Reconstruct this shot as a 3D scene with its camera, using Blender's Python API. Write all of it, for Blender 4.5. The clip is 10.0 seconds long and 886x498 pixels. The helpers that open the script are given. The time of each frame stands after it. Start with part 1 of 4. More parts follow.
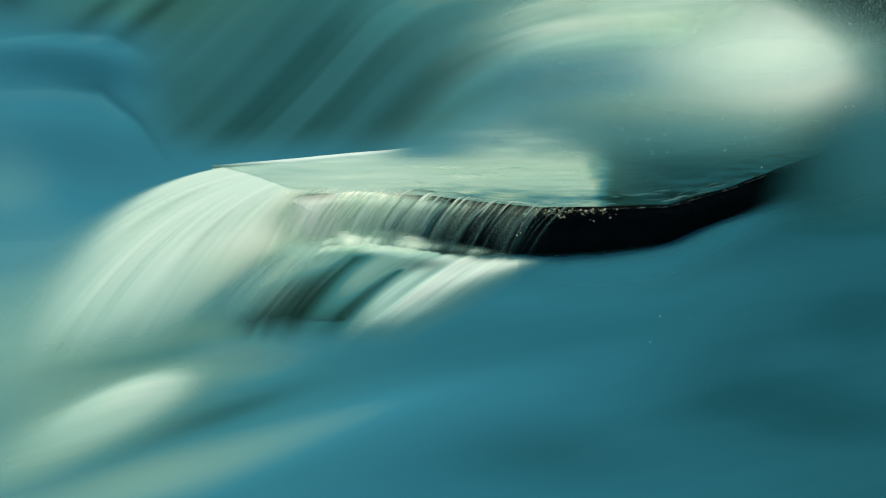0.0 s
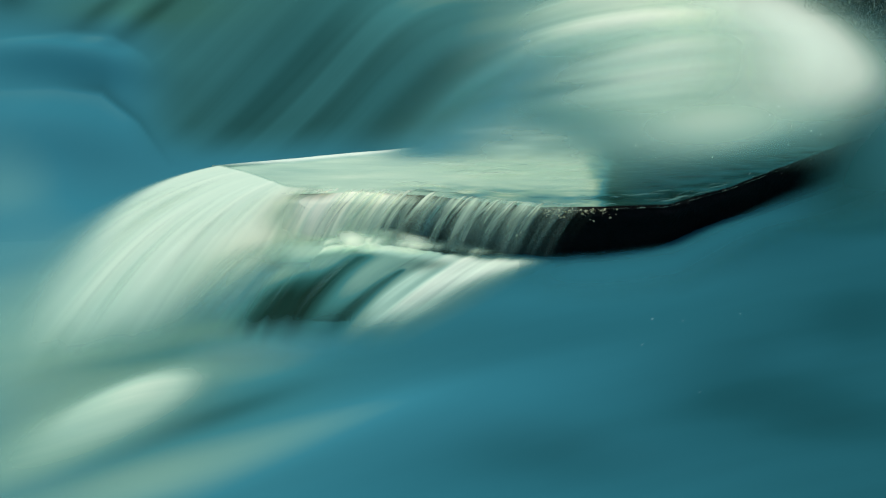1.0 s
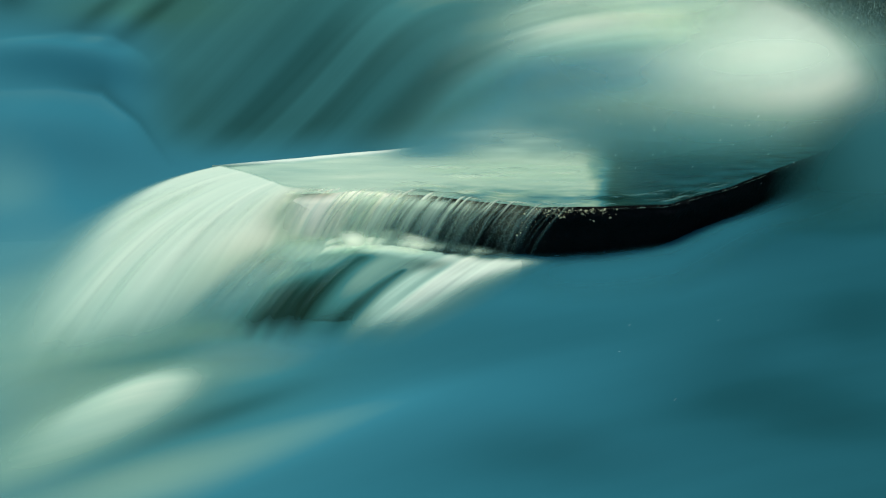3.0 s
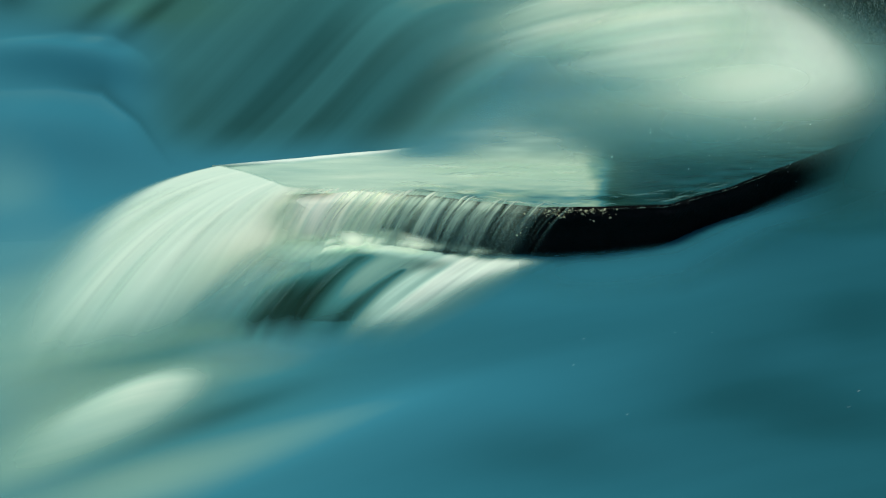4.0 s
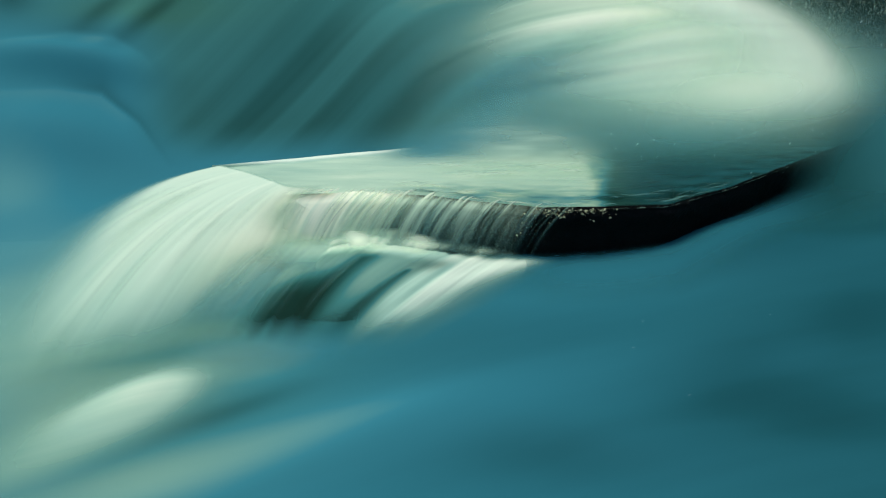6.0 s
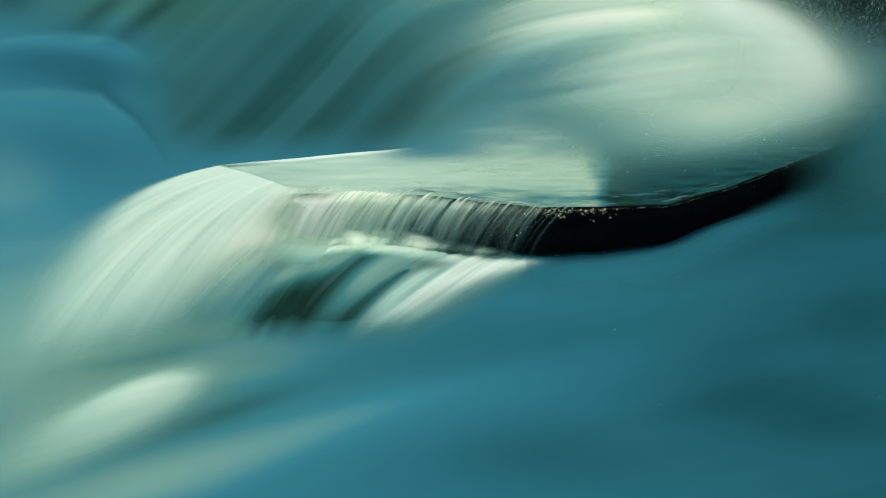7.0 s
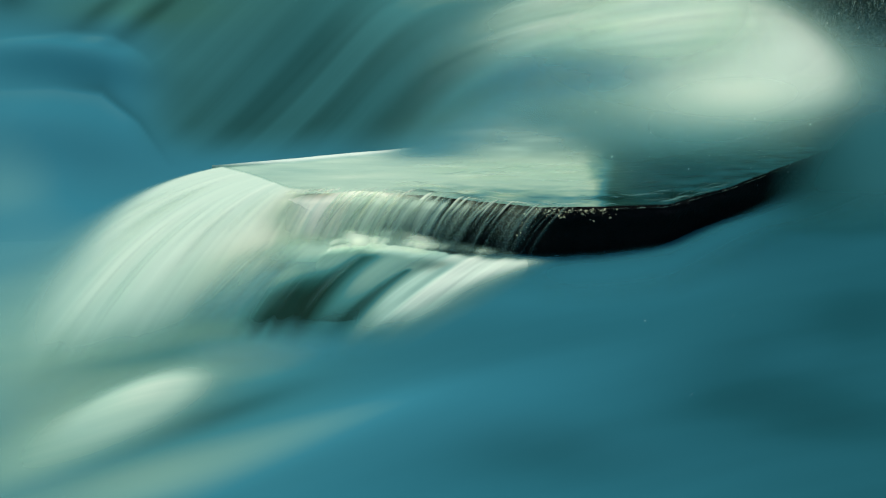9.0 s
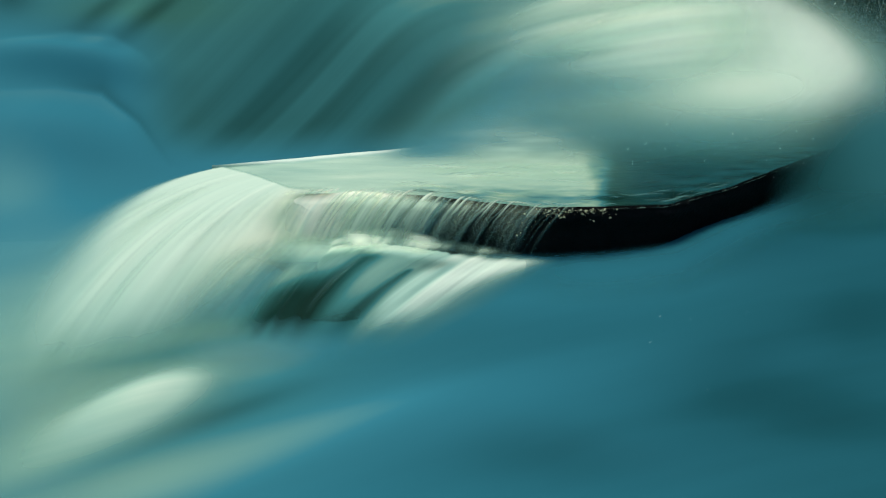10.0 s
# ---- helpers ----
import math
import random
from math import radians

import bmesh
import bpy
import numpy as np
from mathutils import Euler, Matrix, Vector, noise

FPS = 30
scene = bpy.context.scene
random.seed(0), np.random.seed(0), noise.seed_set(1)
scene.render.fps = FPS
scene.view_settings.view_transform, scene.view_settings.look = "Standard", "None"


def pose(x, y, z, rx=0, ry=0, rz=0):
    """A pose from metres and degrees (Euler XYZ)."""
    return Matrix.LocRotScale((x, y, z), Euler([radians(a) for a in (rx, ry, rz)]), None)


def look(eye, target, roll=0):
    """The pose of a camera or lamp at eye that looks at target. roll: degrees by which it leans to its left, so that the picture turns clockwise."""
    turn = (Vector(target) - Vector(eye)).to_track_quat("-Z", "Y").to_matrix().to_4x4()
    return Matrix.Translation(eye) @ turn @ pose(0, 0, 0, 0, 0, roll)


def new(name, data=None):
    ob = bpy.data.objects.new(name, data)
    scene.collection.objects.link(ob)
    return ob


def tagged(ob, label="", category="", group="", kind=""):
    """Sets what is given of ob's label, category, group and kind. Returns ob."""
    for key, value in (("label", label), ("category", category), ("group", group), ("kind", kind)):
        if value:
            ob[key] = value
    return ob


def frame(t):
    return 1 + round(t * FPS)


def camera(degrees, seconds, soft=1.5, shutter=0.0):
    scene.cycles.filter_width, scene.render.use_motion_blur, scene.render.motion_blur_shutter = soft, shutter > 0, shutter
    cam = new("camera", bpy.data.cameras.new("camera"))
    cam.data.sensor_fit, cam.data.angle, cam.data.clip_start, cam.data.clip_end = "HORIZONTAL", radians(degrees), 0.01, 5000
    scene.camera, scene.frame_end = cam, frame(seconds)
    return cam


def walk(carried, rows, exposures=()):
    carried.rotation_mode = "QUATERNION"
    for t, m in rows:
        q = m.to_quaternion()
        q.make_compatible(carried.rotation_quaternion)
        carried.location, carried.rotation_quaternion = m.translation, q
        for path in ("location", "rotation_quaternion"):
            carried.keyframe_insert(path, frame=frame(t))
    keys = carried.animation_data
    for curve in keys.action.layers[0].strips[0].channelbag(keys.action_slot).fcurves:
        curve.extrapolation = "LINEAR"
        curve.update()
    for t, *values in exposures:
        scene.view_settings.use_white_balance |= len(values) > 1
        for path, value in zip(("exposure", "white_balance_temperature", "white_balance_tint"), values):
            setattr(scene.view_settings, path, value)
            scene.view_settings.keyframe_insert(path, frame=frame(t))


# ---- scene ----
cam = camera(26, 10.0, soft=1.2)
EYE = look((0.0, -6.395, 2.847), (0.0, 0.0, 0.0))
walk(cam, [(0.0, EYE), (10.0, EYE)], [(0.0, 0.20, 6500, 3.0), (7.5, 0.19, 6500, 3.0), (8.0, 0.11, 6350, 3.0), (8.5, 0.11, 6350, 3.0), (9.0, 0.19, 6500, 3.0), (10.0, 0.20, 6500, 3.0)])

# ---- light ----
SUN_UP, SUN_ROUND = 72.4, -65.2
world = bpy.data.worlds.new("sky")
scene.world = world
world.use_nodes = True
sky = world.node_tree.nodes.new("ShaderNodeTexSky")
sky.sky_type, sky.sun_disc = "NISHITA", False
sky.sun_elevation, sky.sun_rotation = radians(SUN_UP), radians(SUN_ROUND)
world.node_tree.links.new(sky.outputs[0], world.node_tree.nodes["Background"].inputs[0])
world.node_tree.nodes["Background"].inputs[1].default_value = 0.10
sun = new("sun", bpy.data.lights.new("sun", "SUN"))
sun.data.energy, sun.data.angle, sun.data.color = 2.7, radians(22.0), (1.0, 0.975, 0.92)
sun.matrix_world = look((-2.6, 1.2, 9.0), (0.0, 0.0, 0.0))


def sm(a, b, x):
    """A soft step from 0 at a to 1 at b."""
    k = np.clip((np.asarray(x, float) - a) / (b - a), 0, 1)
    return k * k * (3 - 2 * k)


def blob(x, y, cx, cy, ax, ay, bx, by, k=2.0):
    """A soft patch round (cx, cy), with the half axes a and b in plan."""
    det = ax * by - ay * bx
    s = ((x - cx) * by - (y - cy) * bx) / det
    t = ((y - cy) * ax - (x - cx) * ay) / det
    return np.exp(-(s * s + t * t) ** (k / 2))


def pool_base(x, y):
    z = -0.13 * (1 - sm(-0.75, 0.35, x)) - 0.06 * (1 - sm(-1.7, -0.4, y))
    return z + (0.02 + 0.065 * sm(0.45, 1.1, x)) * sm(-0.7, 0.05, y) * sm(0.0, 0.3, x) - 0.035 * sm(1.0, 1.5, x) * sm(-0.5, 0.1, y)


def back_base(x, y):
    return -0.03 - 0.10 * (1 - sm(-1.3, -0.6, x)) * (1 - sm(0.2, 0.9, y)) - 0.22 * (1 - sm(0.0, 0.35, y)) + 0.62 * sm(0.6, 2.0, y) + 0.3 * sm(1.8, 4.0, y)


def plume_base(x, y):
    return 0.2 + 0.5 * sm(0.35, 1.45, y)


def pool_z(x, y):
    z = pool_base(x, y)
    z = z + 0.03 * blob(x, y, 1.105, -0.108, 0.314, 0.069, -0.018, -0.164)
    z = z + 0.03 * blob(x, y, -0.042, -1.133, 0.583, 0.042, 0.02, -0.196)
    z = z + 0.025 * blob(x, y, 0.965, -0.712, 0.432, 0.151, -0.01, -0.223)
    z = z + 0.025 * blob(x, y, 0.575, -1.32, 0.334, -0.094, -0.021, -0.124)
    z = z + 0.03 * blob(x, y, -0.604, -0.563, 0.251, 0.002, 0.015, -0.122)
    z = z + 0.012 * np.sin(5.0 * y - 1.7 * x + 0.8 * np.sin(2.3 * x)) * np.sin(1.6 * x + 0.5)
    return z


def plume_z(x, y):
    return plume_base(x, y) + 0.06 * blob(x, y, 1.141, 0.7, 0.577, 0.025, -0.02, -0.296)


def back_z(x, y):
    z = back_base(x, y)
    z = z + 0.06 * blob(x, y, -1.605, 0.97, 0.355, -0.055, 0.004, -0.137)
    z = z + 0.06 * blob(x, y, -1.603, 1.303, 0.338, -0.038, 0.002, -0.075)
    z = z + 0.016 * np.sin(9.0 * (x - 0.8 * y)) * sm(0.7, 1.2, y) * sm(-1.3, -0.5, x)
    swell = blob(x, y, 1.09, 0.866, 0.942, 0, -0.042, -0.465, 4) * sm(0.26, 0.40, y) * (1 - sm(0.95, 1.55, x + 0.25 * (1.0 - y)))
    return z + swell * np.maximum(plume_z(x, y) - z, 0)


def front_y(x):
    """The front edge of the ledge in plan; it swings back at the far end."""
    xs = np.array([-0.841, -0.628, -0.569, -0.294, -0.049, 0.133, 0.353, 0.555, 0.797, 1.041, 1.307, 1.561, 1.929])
    ys = np.array([0.261, 0.104, 0.007, 0.028, -0.004, -0.056, -0.114, -0.103, -0.088, 0.077, 0.312, 0.532, 0.803])
    return np.interp(x, xs, ys)


def back_y(x):
    """The back edge of the ledge in plan."""
    xs = np.array([-0.842, -0.562, -0.224, 0.035, 0.299, 0.585, 2.032])
    ys = np.array([0.272, 0.341, 0.435, 0.538, 0.606, 0.606, 1.249])
    return np.interp(x, xs, ys)


# ---- materials ----
def nodes_of(name):
    m = bpy.data.materials.new(name)
    m.use_nodes = True
    return m, m.node_tree.nodes, m.node_tree.links


def water_material(name, grain=0.06, across=26.0, along=1.6, rough=0.5, clear=False, bump=0.15):
    """Streaming water: the share of foam, with sunlit and shaded tones painted in, sets its colour from deep teal to
    milky white, drawn out along the flow.
    """
    m, n, l = nodes_of(name)
    p = n["Principled BSDF"]

    def attr(key):
        a = n.new("ShaderNodeAttribute")
        a.attribute_name = key
        return a

    flow = attr("flow")
    grains = []
    for f in (1.0, 0.27):
        mp = n.new("ShaderNodeMapping")
        mp.inputs["Scale"].default_value = (across * f, along * f, 1.0)
        l.new(flow.outputs["Vector"], mp.inputs["Vector"])
        nz = n.new("ShaderNodeTexNoise")
        nz.inputs["Scale"].default_value, nz.inputs["Detail"].default_value = 1.0, 4.0
        l.new(mp.outputs[0], nz.inputs["Vector"])
        grains.append(nz)
    both = n.new("ShaderNodeMath")
    both.operation = "ADD"
    l.new(grains[0].outputs[0], both.inputs[0]), l.new(grains[1].outputs[0], both.inputs[1])
    dev = n.new("ShaderNodeMath")
    dev.operation = "MULTIPLY_ADD"
    l.new(both.outputs[0], dev.inputs[0])
    dev.inputs[1].default_value, dev.inputs[2].default_value = 2 * grain, -2 * grain
    add = n.new("ShaderNodeMath")
    add.operation = "ADD"
    part_of = n.new("ShaderNodeMath")
    part_of.operation = "MULTIPLY"
    l.new(dev.outputs[0], part_of.inputs[0]), l.new(attr("streak").outputs["Fac"], part_of.inputs[1])
    l.new(attr("foam_light").outputs["Fac"], add.inputs[0]), l.new(part_of.outputs[0], add.inputs[1])
    ramp = n.new("ShaderNodeValToRGB")
    # the blue stops also serve as white water in shade
    stops = ((0.0, (0.003, 0.024, 0.023)), (0.22, (0.010, 0.070, 0.084)), (0.45, (0.031, 0.172, 0.222)),
             (0.65, (0.148, 0.325, 0.290)), (0.82, (0.372, 0.555, 0.445)), (1.0, (0.760, 0.850, 0.690)))
    while len(ramp.color_ramp.elements) < len(stops):
        ramp.color_ramp.elements.new(0.5)
    for e, (at, c) in zip(ramp.color_ramp.elements, stops):
        e.position, e.color = at, (*c, 1)
    l.new(add.outputs[0], ramp.inputs[0])
    mix = n.new("ShaderNodeMix")
    mix.data_type, mix.blend_type = "RGBA", "MULTIPLY"
    l.new(attr("silt").outputs["Fac"], mix.inputs[0])
    l.new(ramp.outputs[0], mix.inputs[6])
    mix.inputs[7].default_value = (1.54, 0.96, 0.62, 1)
    l.new(mix.outputs[2], p.inputs["Base Color"])
    p.inputs["Roughness"].default_value = rough
    p.inputs["IOR"].default_value = 1.33
    p.inputs["Specular IOR Level"].default_value = 0.04
    b = n.new("ShaderNodeBump")
    b.inputs["Strength"].default_value, b.inputs["Distance"].default_value = bump, 0.01
    l.new(both.outputs[0], b.inputs["Height"])
    l.new(b.outputs[0], p.inputs["Normal"])
    if clear:
        l.new(attr("cover").outputs["Fac"], p.inputs["Alpha"])
    return m


def rock_material(name, dark, light, rough=0.35, scale=9.0, gloss=0.5):
    m, n, l = nodes_of(name)
    p = n["Principled BSDF"]
    tc = n.new("ShaderNodeTexCoord")
    big, fine = n.new("ShaderNodeTexNoise"), n.new("ShaderNodeTexNoise")
    for nz, s in ((big, scale), (fine, scale * 9)):
        nz.inputs["Scale"].default_value, nz.inputs["Detail"].default_value = s, 8
        l.new(tc.outputs["Object"], nz.inputs["Vector"])
    ramp = n.new("ShaderNodeValToRGB")
    ramp.color_ramp.elements[0].position, ramp.color_ramp.elements[0].color = 0.35, (*dark, 1)
    ramp.color_ramp.elements[1].position, ramp.color_ramp.elements[1].color = 0.75, (*light, 1)
    l.new(big.outputs[0], ramp.inputs[0])
    l.new(ramp.outputs[0], p.inputs["Base Color"])
    p.inputs["Specular IOR Level"].default_value = gloss
    b = n.new("ShaderNodeBump")
    b.inputs["Strength"].default_value, b.inputs["Distance"].default_value = 0.6, 0.012
    l.new(fine.outputs[0], b.inputs["Height"])
    l.new(b.outputs[0], p.inputs["Normal"])
    r = n.new("ShaderNodeMapRange")
    r.inputs[3].default_value, r.inputs[4].default_value = rough - 0.15, rough + 0.25
    l.new(fine.outputs[0], r.inputs[0])
    l.new(r.outputs[0], p.inputs["Roughness"])
    return m


POOL = water_material("pool water", 0.035, 5.0, 0.7, 0.6, bump=0.0)
CASCADE = water_material("cascade water", 0.15, 10.0, 0.45, 0.6, bump=0.05)
VEIL = water_material("veil of white water", 0.045, 22.0, 1.2, 0.6, clear=True, bump=0.06)
THREAD = water_material("threads of white water", 0.10, 70.0, 1.5, 0.5, clear=True, bump=0.15)
FILM = water_material("thin sliding water", 0.05, 30.0, 3.0, 0.4, clear=True, bump=0.5)
MIST = water_material("spray mist", 0.0, 20.0, 2.0, 0.8, clear=True, bump=0.0)
ROCK = rock_material("wet black rock", (0.001, 0.0015, 0.0015), (0.004, 0.0045, 0.004), 0.5, gloss=0.12)
BANK = rock_material("mossy wet bank", (0.004, 0.016, 0.011), (0.018, 0.050, 0.030), 0.6, gloss=0.1)
# golden moss, its base colour near white to paint the wet glints
GLINT_MOSS = rock_material("wet moss with painted glints", (0.45, 0.44, 0.20), (0.98, 0.97, 0.72), 0.15, 60.0)
DARK_MOSS = rock_material("dark wet moss", (0.004, 0.005, 0.002), (0.05, 0.045, 0.02), 0.2, 60.0)
PEBBLE = rock_material("brown wet stones", (0.03, 0.03, 0.018), (0.16, 0.13, 0.08), 0.4, 40.0, gloss=0.2)
STEP = rock_material("wet brown rock", (0.002, 0.010, 0.009), (0.007, 0.022, 0.018), 0.8, 14.0, gloss=0.02)
BED = rock_material("stream bed", (0.015, 0.02, 0.018), (0.06, 0.065, 0.05), 0.6, 1.5)
DROP = rock_material("water drops", (0.8, 0.9, 0.85), (0.9, 0.95, 0.9), 0.3)
FINE_DROP = rock_material("fine clear drops", (0.40, 0.60, 0.44), (0.70, 0.88, 0.68), 0.3)
FINE_DROP.node_tree.nodes["Principled BSDF"].inputs["Alpha"].default_value = 0.24


# ---- builders ----
def mesh_object(name, verts, faces, material, parent=None, origin=(0, 0, 0), smooth=True):
    me = bpy.data.meshes.new(name)
    me.from_pydata([tuple(v) for v in np.asarray(verts) - np.asarray(origin)], [], faces)
    me.polygons.foreach_set("use_smooth", [smooth] * len(me.polygons))
    me.materials.append(material)
    ob = new(name, me)
    if parent is not None:
        ob.parent = parent
        base = parent.matrix_basis.translation
        ob.location = Vector(origin) - base
    else:
        ob.location = origin
    return ob


def grid(name, pts, material, parent=None, origin=None, foam_light=0.5, silt=0.0, cover=1.0, flow=None, streak=1.0, teal=1.0):
    """A sheet of water: pts is a net of points; foam (with painted light and shade), silt and cover are its shares
    point by point, flow the place across and along the stream.
    """
    a, b, _ = pts.shape
    i = np.arange(a * b).reshape(a, b)
    faces = np.stack([i[:-1, :-1], i[:-1, 1:], i[1:, 1:], i[1:, :-1]], -1).reshape(-1, 4)
    # the sheet ends where the water does
    cover = np.clip(np.broadcast_to(cover, (a, b)) * 1.012 - 0.012, 0, 1)
    wet = cover.ravel() > 0
    faces = faces[wet[faces].any(1)]
    used = np.unique(faces)
    faces = np.searchsorted(used, faces)
    if origin is None:
        c = pts.reshape(-1, 3).mean(0)
        origin = tuple(round(float(q), 3) for q in c)
    ob = mesh_object(name, pts.reshape(-1, 3)[used], faces.tolist(), material, parent, origin)
    # white water turns teal where it thins out
    thin = teal * (0.24 if material is THREAD else 0.42) * (1 - sm(0.0, 0.85, cover))
    foam_light = np.broadcast_to(foam_light, (a, b)) - np.clip(np.broadcast_to(foam_light, (a, b)) - 0.50, 0, 1) * thin / 0.42 * 0.75
    if material in (VEIL, THREAD):
        silt = silt + 0.20 * teal * (1 - sm(0.0, 0.85, cover))
    for key, value in (("foam_light", foam_light), ("silt", silt), ("cover", cover), ("streak", streak)):
        at = ob.data.attributes.new(key, "FLOAT", "POINT")
        at.data.foreach_set("value", np.clip(np.broadcast_to(value, (a, b)), 0, 1.2).astype(np.float32).ravel()[used])
    if np.min(cover) < 0.98:
        # thin spray lets the daylight through
        ob.visible_shadow = False
    if flow is None:
        flow = (pts[..., 0], pts[..., 1])
    at = ob.data.attributes.new("flow", "FLOAT_VECTOR", "POINT")
    at.data.foreach_set("vector", np.stack([flow[0], flow[1], 0 * flow[0]], -1).astype(np.float32).reshape(-1, 3)[used].ravel())
    return ob


def plan(x0, x1, nx, y0, y1, ny):
    return np.meshgrid(np.linspace(x0, x1, nx), np.linspace(y0, y1, ny))


def spread(a, b, n, lo, hi):
    """Steps close together between lo and hi, wide apart out to a and b."""
    return np.concatenate([np.linspace(a, lo, 30)[:-1], np.linspace(lo, hi, n), np.linspace(hi, b, 30)[1:]])


def fbm(x, y, scale, seed=0.0):
    out = np.zeros(x.shape)
    flat = out.ravel()
    for i, (p, q) in enumerate(zip(x.ravel(), y.ravel())):
        flat[i] = noise.fractal(Vector((p * scale, q * scale, seed)), 1.0, 2.0, 4)
    return out


# ---- the stream ----
def build_ground():
    x, y = np.meshgrid(spread(-90, 90, 80, -10, 10), spread(-60, 120, 90, -15, 9))
    far = np.hypot(x, y - 1)
    z = -0.75 + 1.7 * sm(4.5, 8.5, np.abs(x)) + 2.6 * sm(3.4, 7.5, y) + 1.6 * sm(9, 14, -y) + 3.0 * sm(14, 45, far) + 0.06 * fbm(x, y, 0.8)
    ob = grid("ground", np.stack([x, y, z], -1), BED, origin=(0, 0, 0))
    return tagged(ob, "dark wet stone bed of the stream", "ground", kind="structure")


def pool_foam_light(x, y):
    """The share of foam in the pool, in long soft bands that also paint the swells' highlights and darker sides."""
    foam_light = 0.318 + 0.150 * (1 - sm(-1.1, 0.2, x)) - 0.068 * sm(0.2, 1.2, x)
    foam_light -= 0.05 * blob(x, y, 0.924, -1.013, 0.233, 0.134, 0.011, -0.136)
    foam_light += 0.045 * blob(x, y, 0.425, -0.972, 0.405, 0.145, 0.004, -0.164)
    foam_light += 0.04 * blob(x, y, 1.088, -0.882, 0.32, 0.18, 0.005, -0.097)
    foam_light -= 0.05 * blob(x, y, 1.399, -0.588, 0.188, 0.087, -0.012, -0.196)
    foam_light -= 0.07 * blob(x, y, 1.2, -1.181, 0.268, -0.066, -0.035, -0.141)
    foam_light -= 0.025 * blob(x, y, 0.35, -0.85, 0.55, 0.10, 0.0, -0.35)
    foam_light -= 0.06 * blob(x, y, 0.297, -1.409, 0.268, -0.041, -0.012, -0.141)
    foam_light += 0.07 * blob(x, y, -0.042, -1.123, 0.459, 0.026, 0.021, -0.198)
    foam_light += 0.055 * blob(x, y, 0.602, -0.343, 0.477, 0.065, -0.005, -0.25)
    foam_light += 0.19 * blob(x, y, -1.193, -1.059, 0.226, 0.251, 0.064, -0.129)
    foam_light += 0.12 * blob(x, y, -0.62, -1.20, 0.55, 0.20, 0.034, -0.12)
    foam_light += 0.08 * blob(x, y, -0.95, -1.42, 0.30, 0.12, 0.04, -0.10)
    foam_light -= 0.08 * blob(x, y, -1.12, -1.25, 0.28, 0.19, 0.03, -0.055)
    foam_light -= 0.15 * blob(x, y, -0.76, -0.975, 0.25, 0.13, 0.025, -0.065)
    foam_light += 0.10 * blob(x, y, -0.653, -0.663, 0.36, 0.021, 0.016, -0.104)
    foam_light += 0.06 * blob(x, y, -0.76, -0.45, 0.20, 0.0, 0.0, 0.16)
    foam_light += 0.16 * blob(x, y, -1.413, -0.466, 0.341, 0.256, 0.18, -0.564)
    foam_light -= 0.09 * blob(x, y, -1.02, -0.635, 0.28, 0.085, 0.02, -0.055)
    return foam_light


def pool_silt(x, y):
    return 0.40 * blob(x, y, -0.76, -0.45, 0.20, 0.0, 0.0, 0.16) + 0.52 * blob(x, y, -0.944, -1.0, 0.695, 0.353, 0.13, -0.50) + 0.25 * blob(x, y, -1.02, -0.635, 0.30, 0.09, 0.02, -0.08) + 0.25 * blob(x, y, -1.413, -0.466, 0.54, 0.238, 0.201, -0.719)


def build_pool():
    x, y = np.meshgrid(spread(-9, 9, 300, -1.9, 1.9), np.concatenate([np.linspace(-15, -2, 30)[:-1], np.linspace(-2, 0.9, 240)]))
    z = pool_z(x, y)
    foam_light = pool_foam_light(x, y)
    ob = grid("water", np.stack([x, y, z], -1), POOL, origin=(0, 0, 0), foam_light=foam_light, silt=pool_silt(x, y), flow=(y * 0.93 - 0.35 * x, x))
    return tagged(ob, "smooth blue-green pool of blurred flowing water", "water", kind="structure")


def across(x, y):
    """The place across the back stream: its threads run down to the side and swing round at the top."""
    return x - 0.83 * (y - 1) - 1.3 * np.maximum(0, y - 1.0) ** 2 * sm(-0.35, 0.6, x)


def bell(x, at, wide):
    return np.exp(-((x - at) / wide) ** 2)


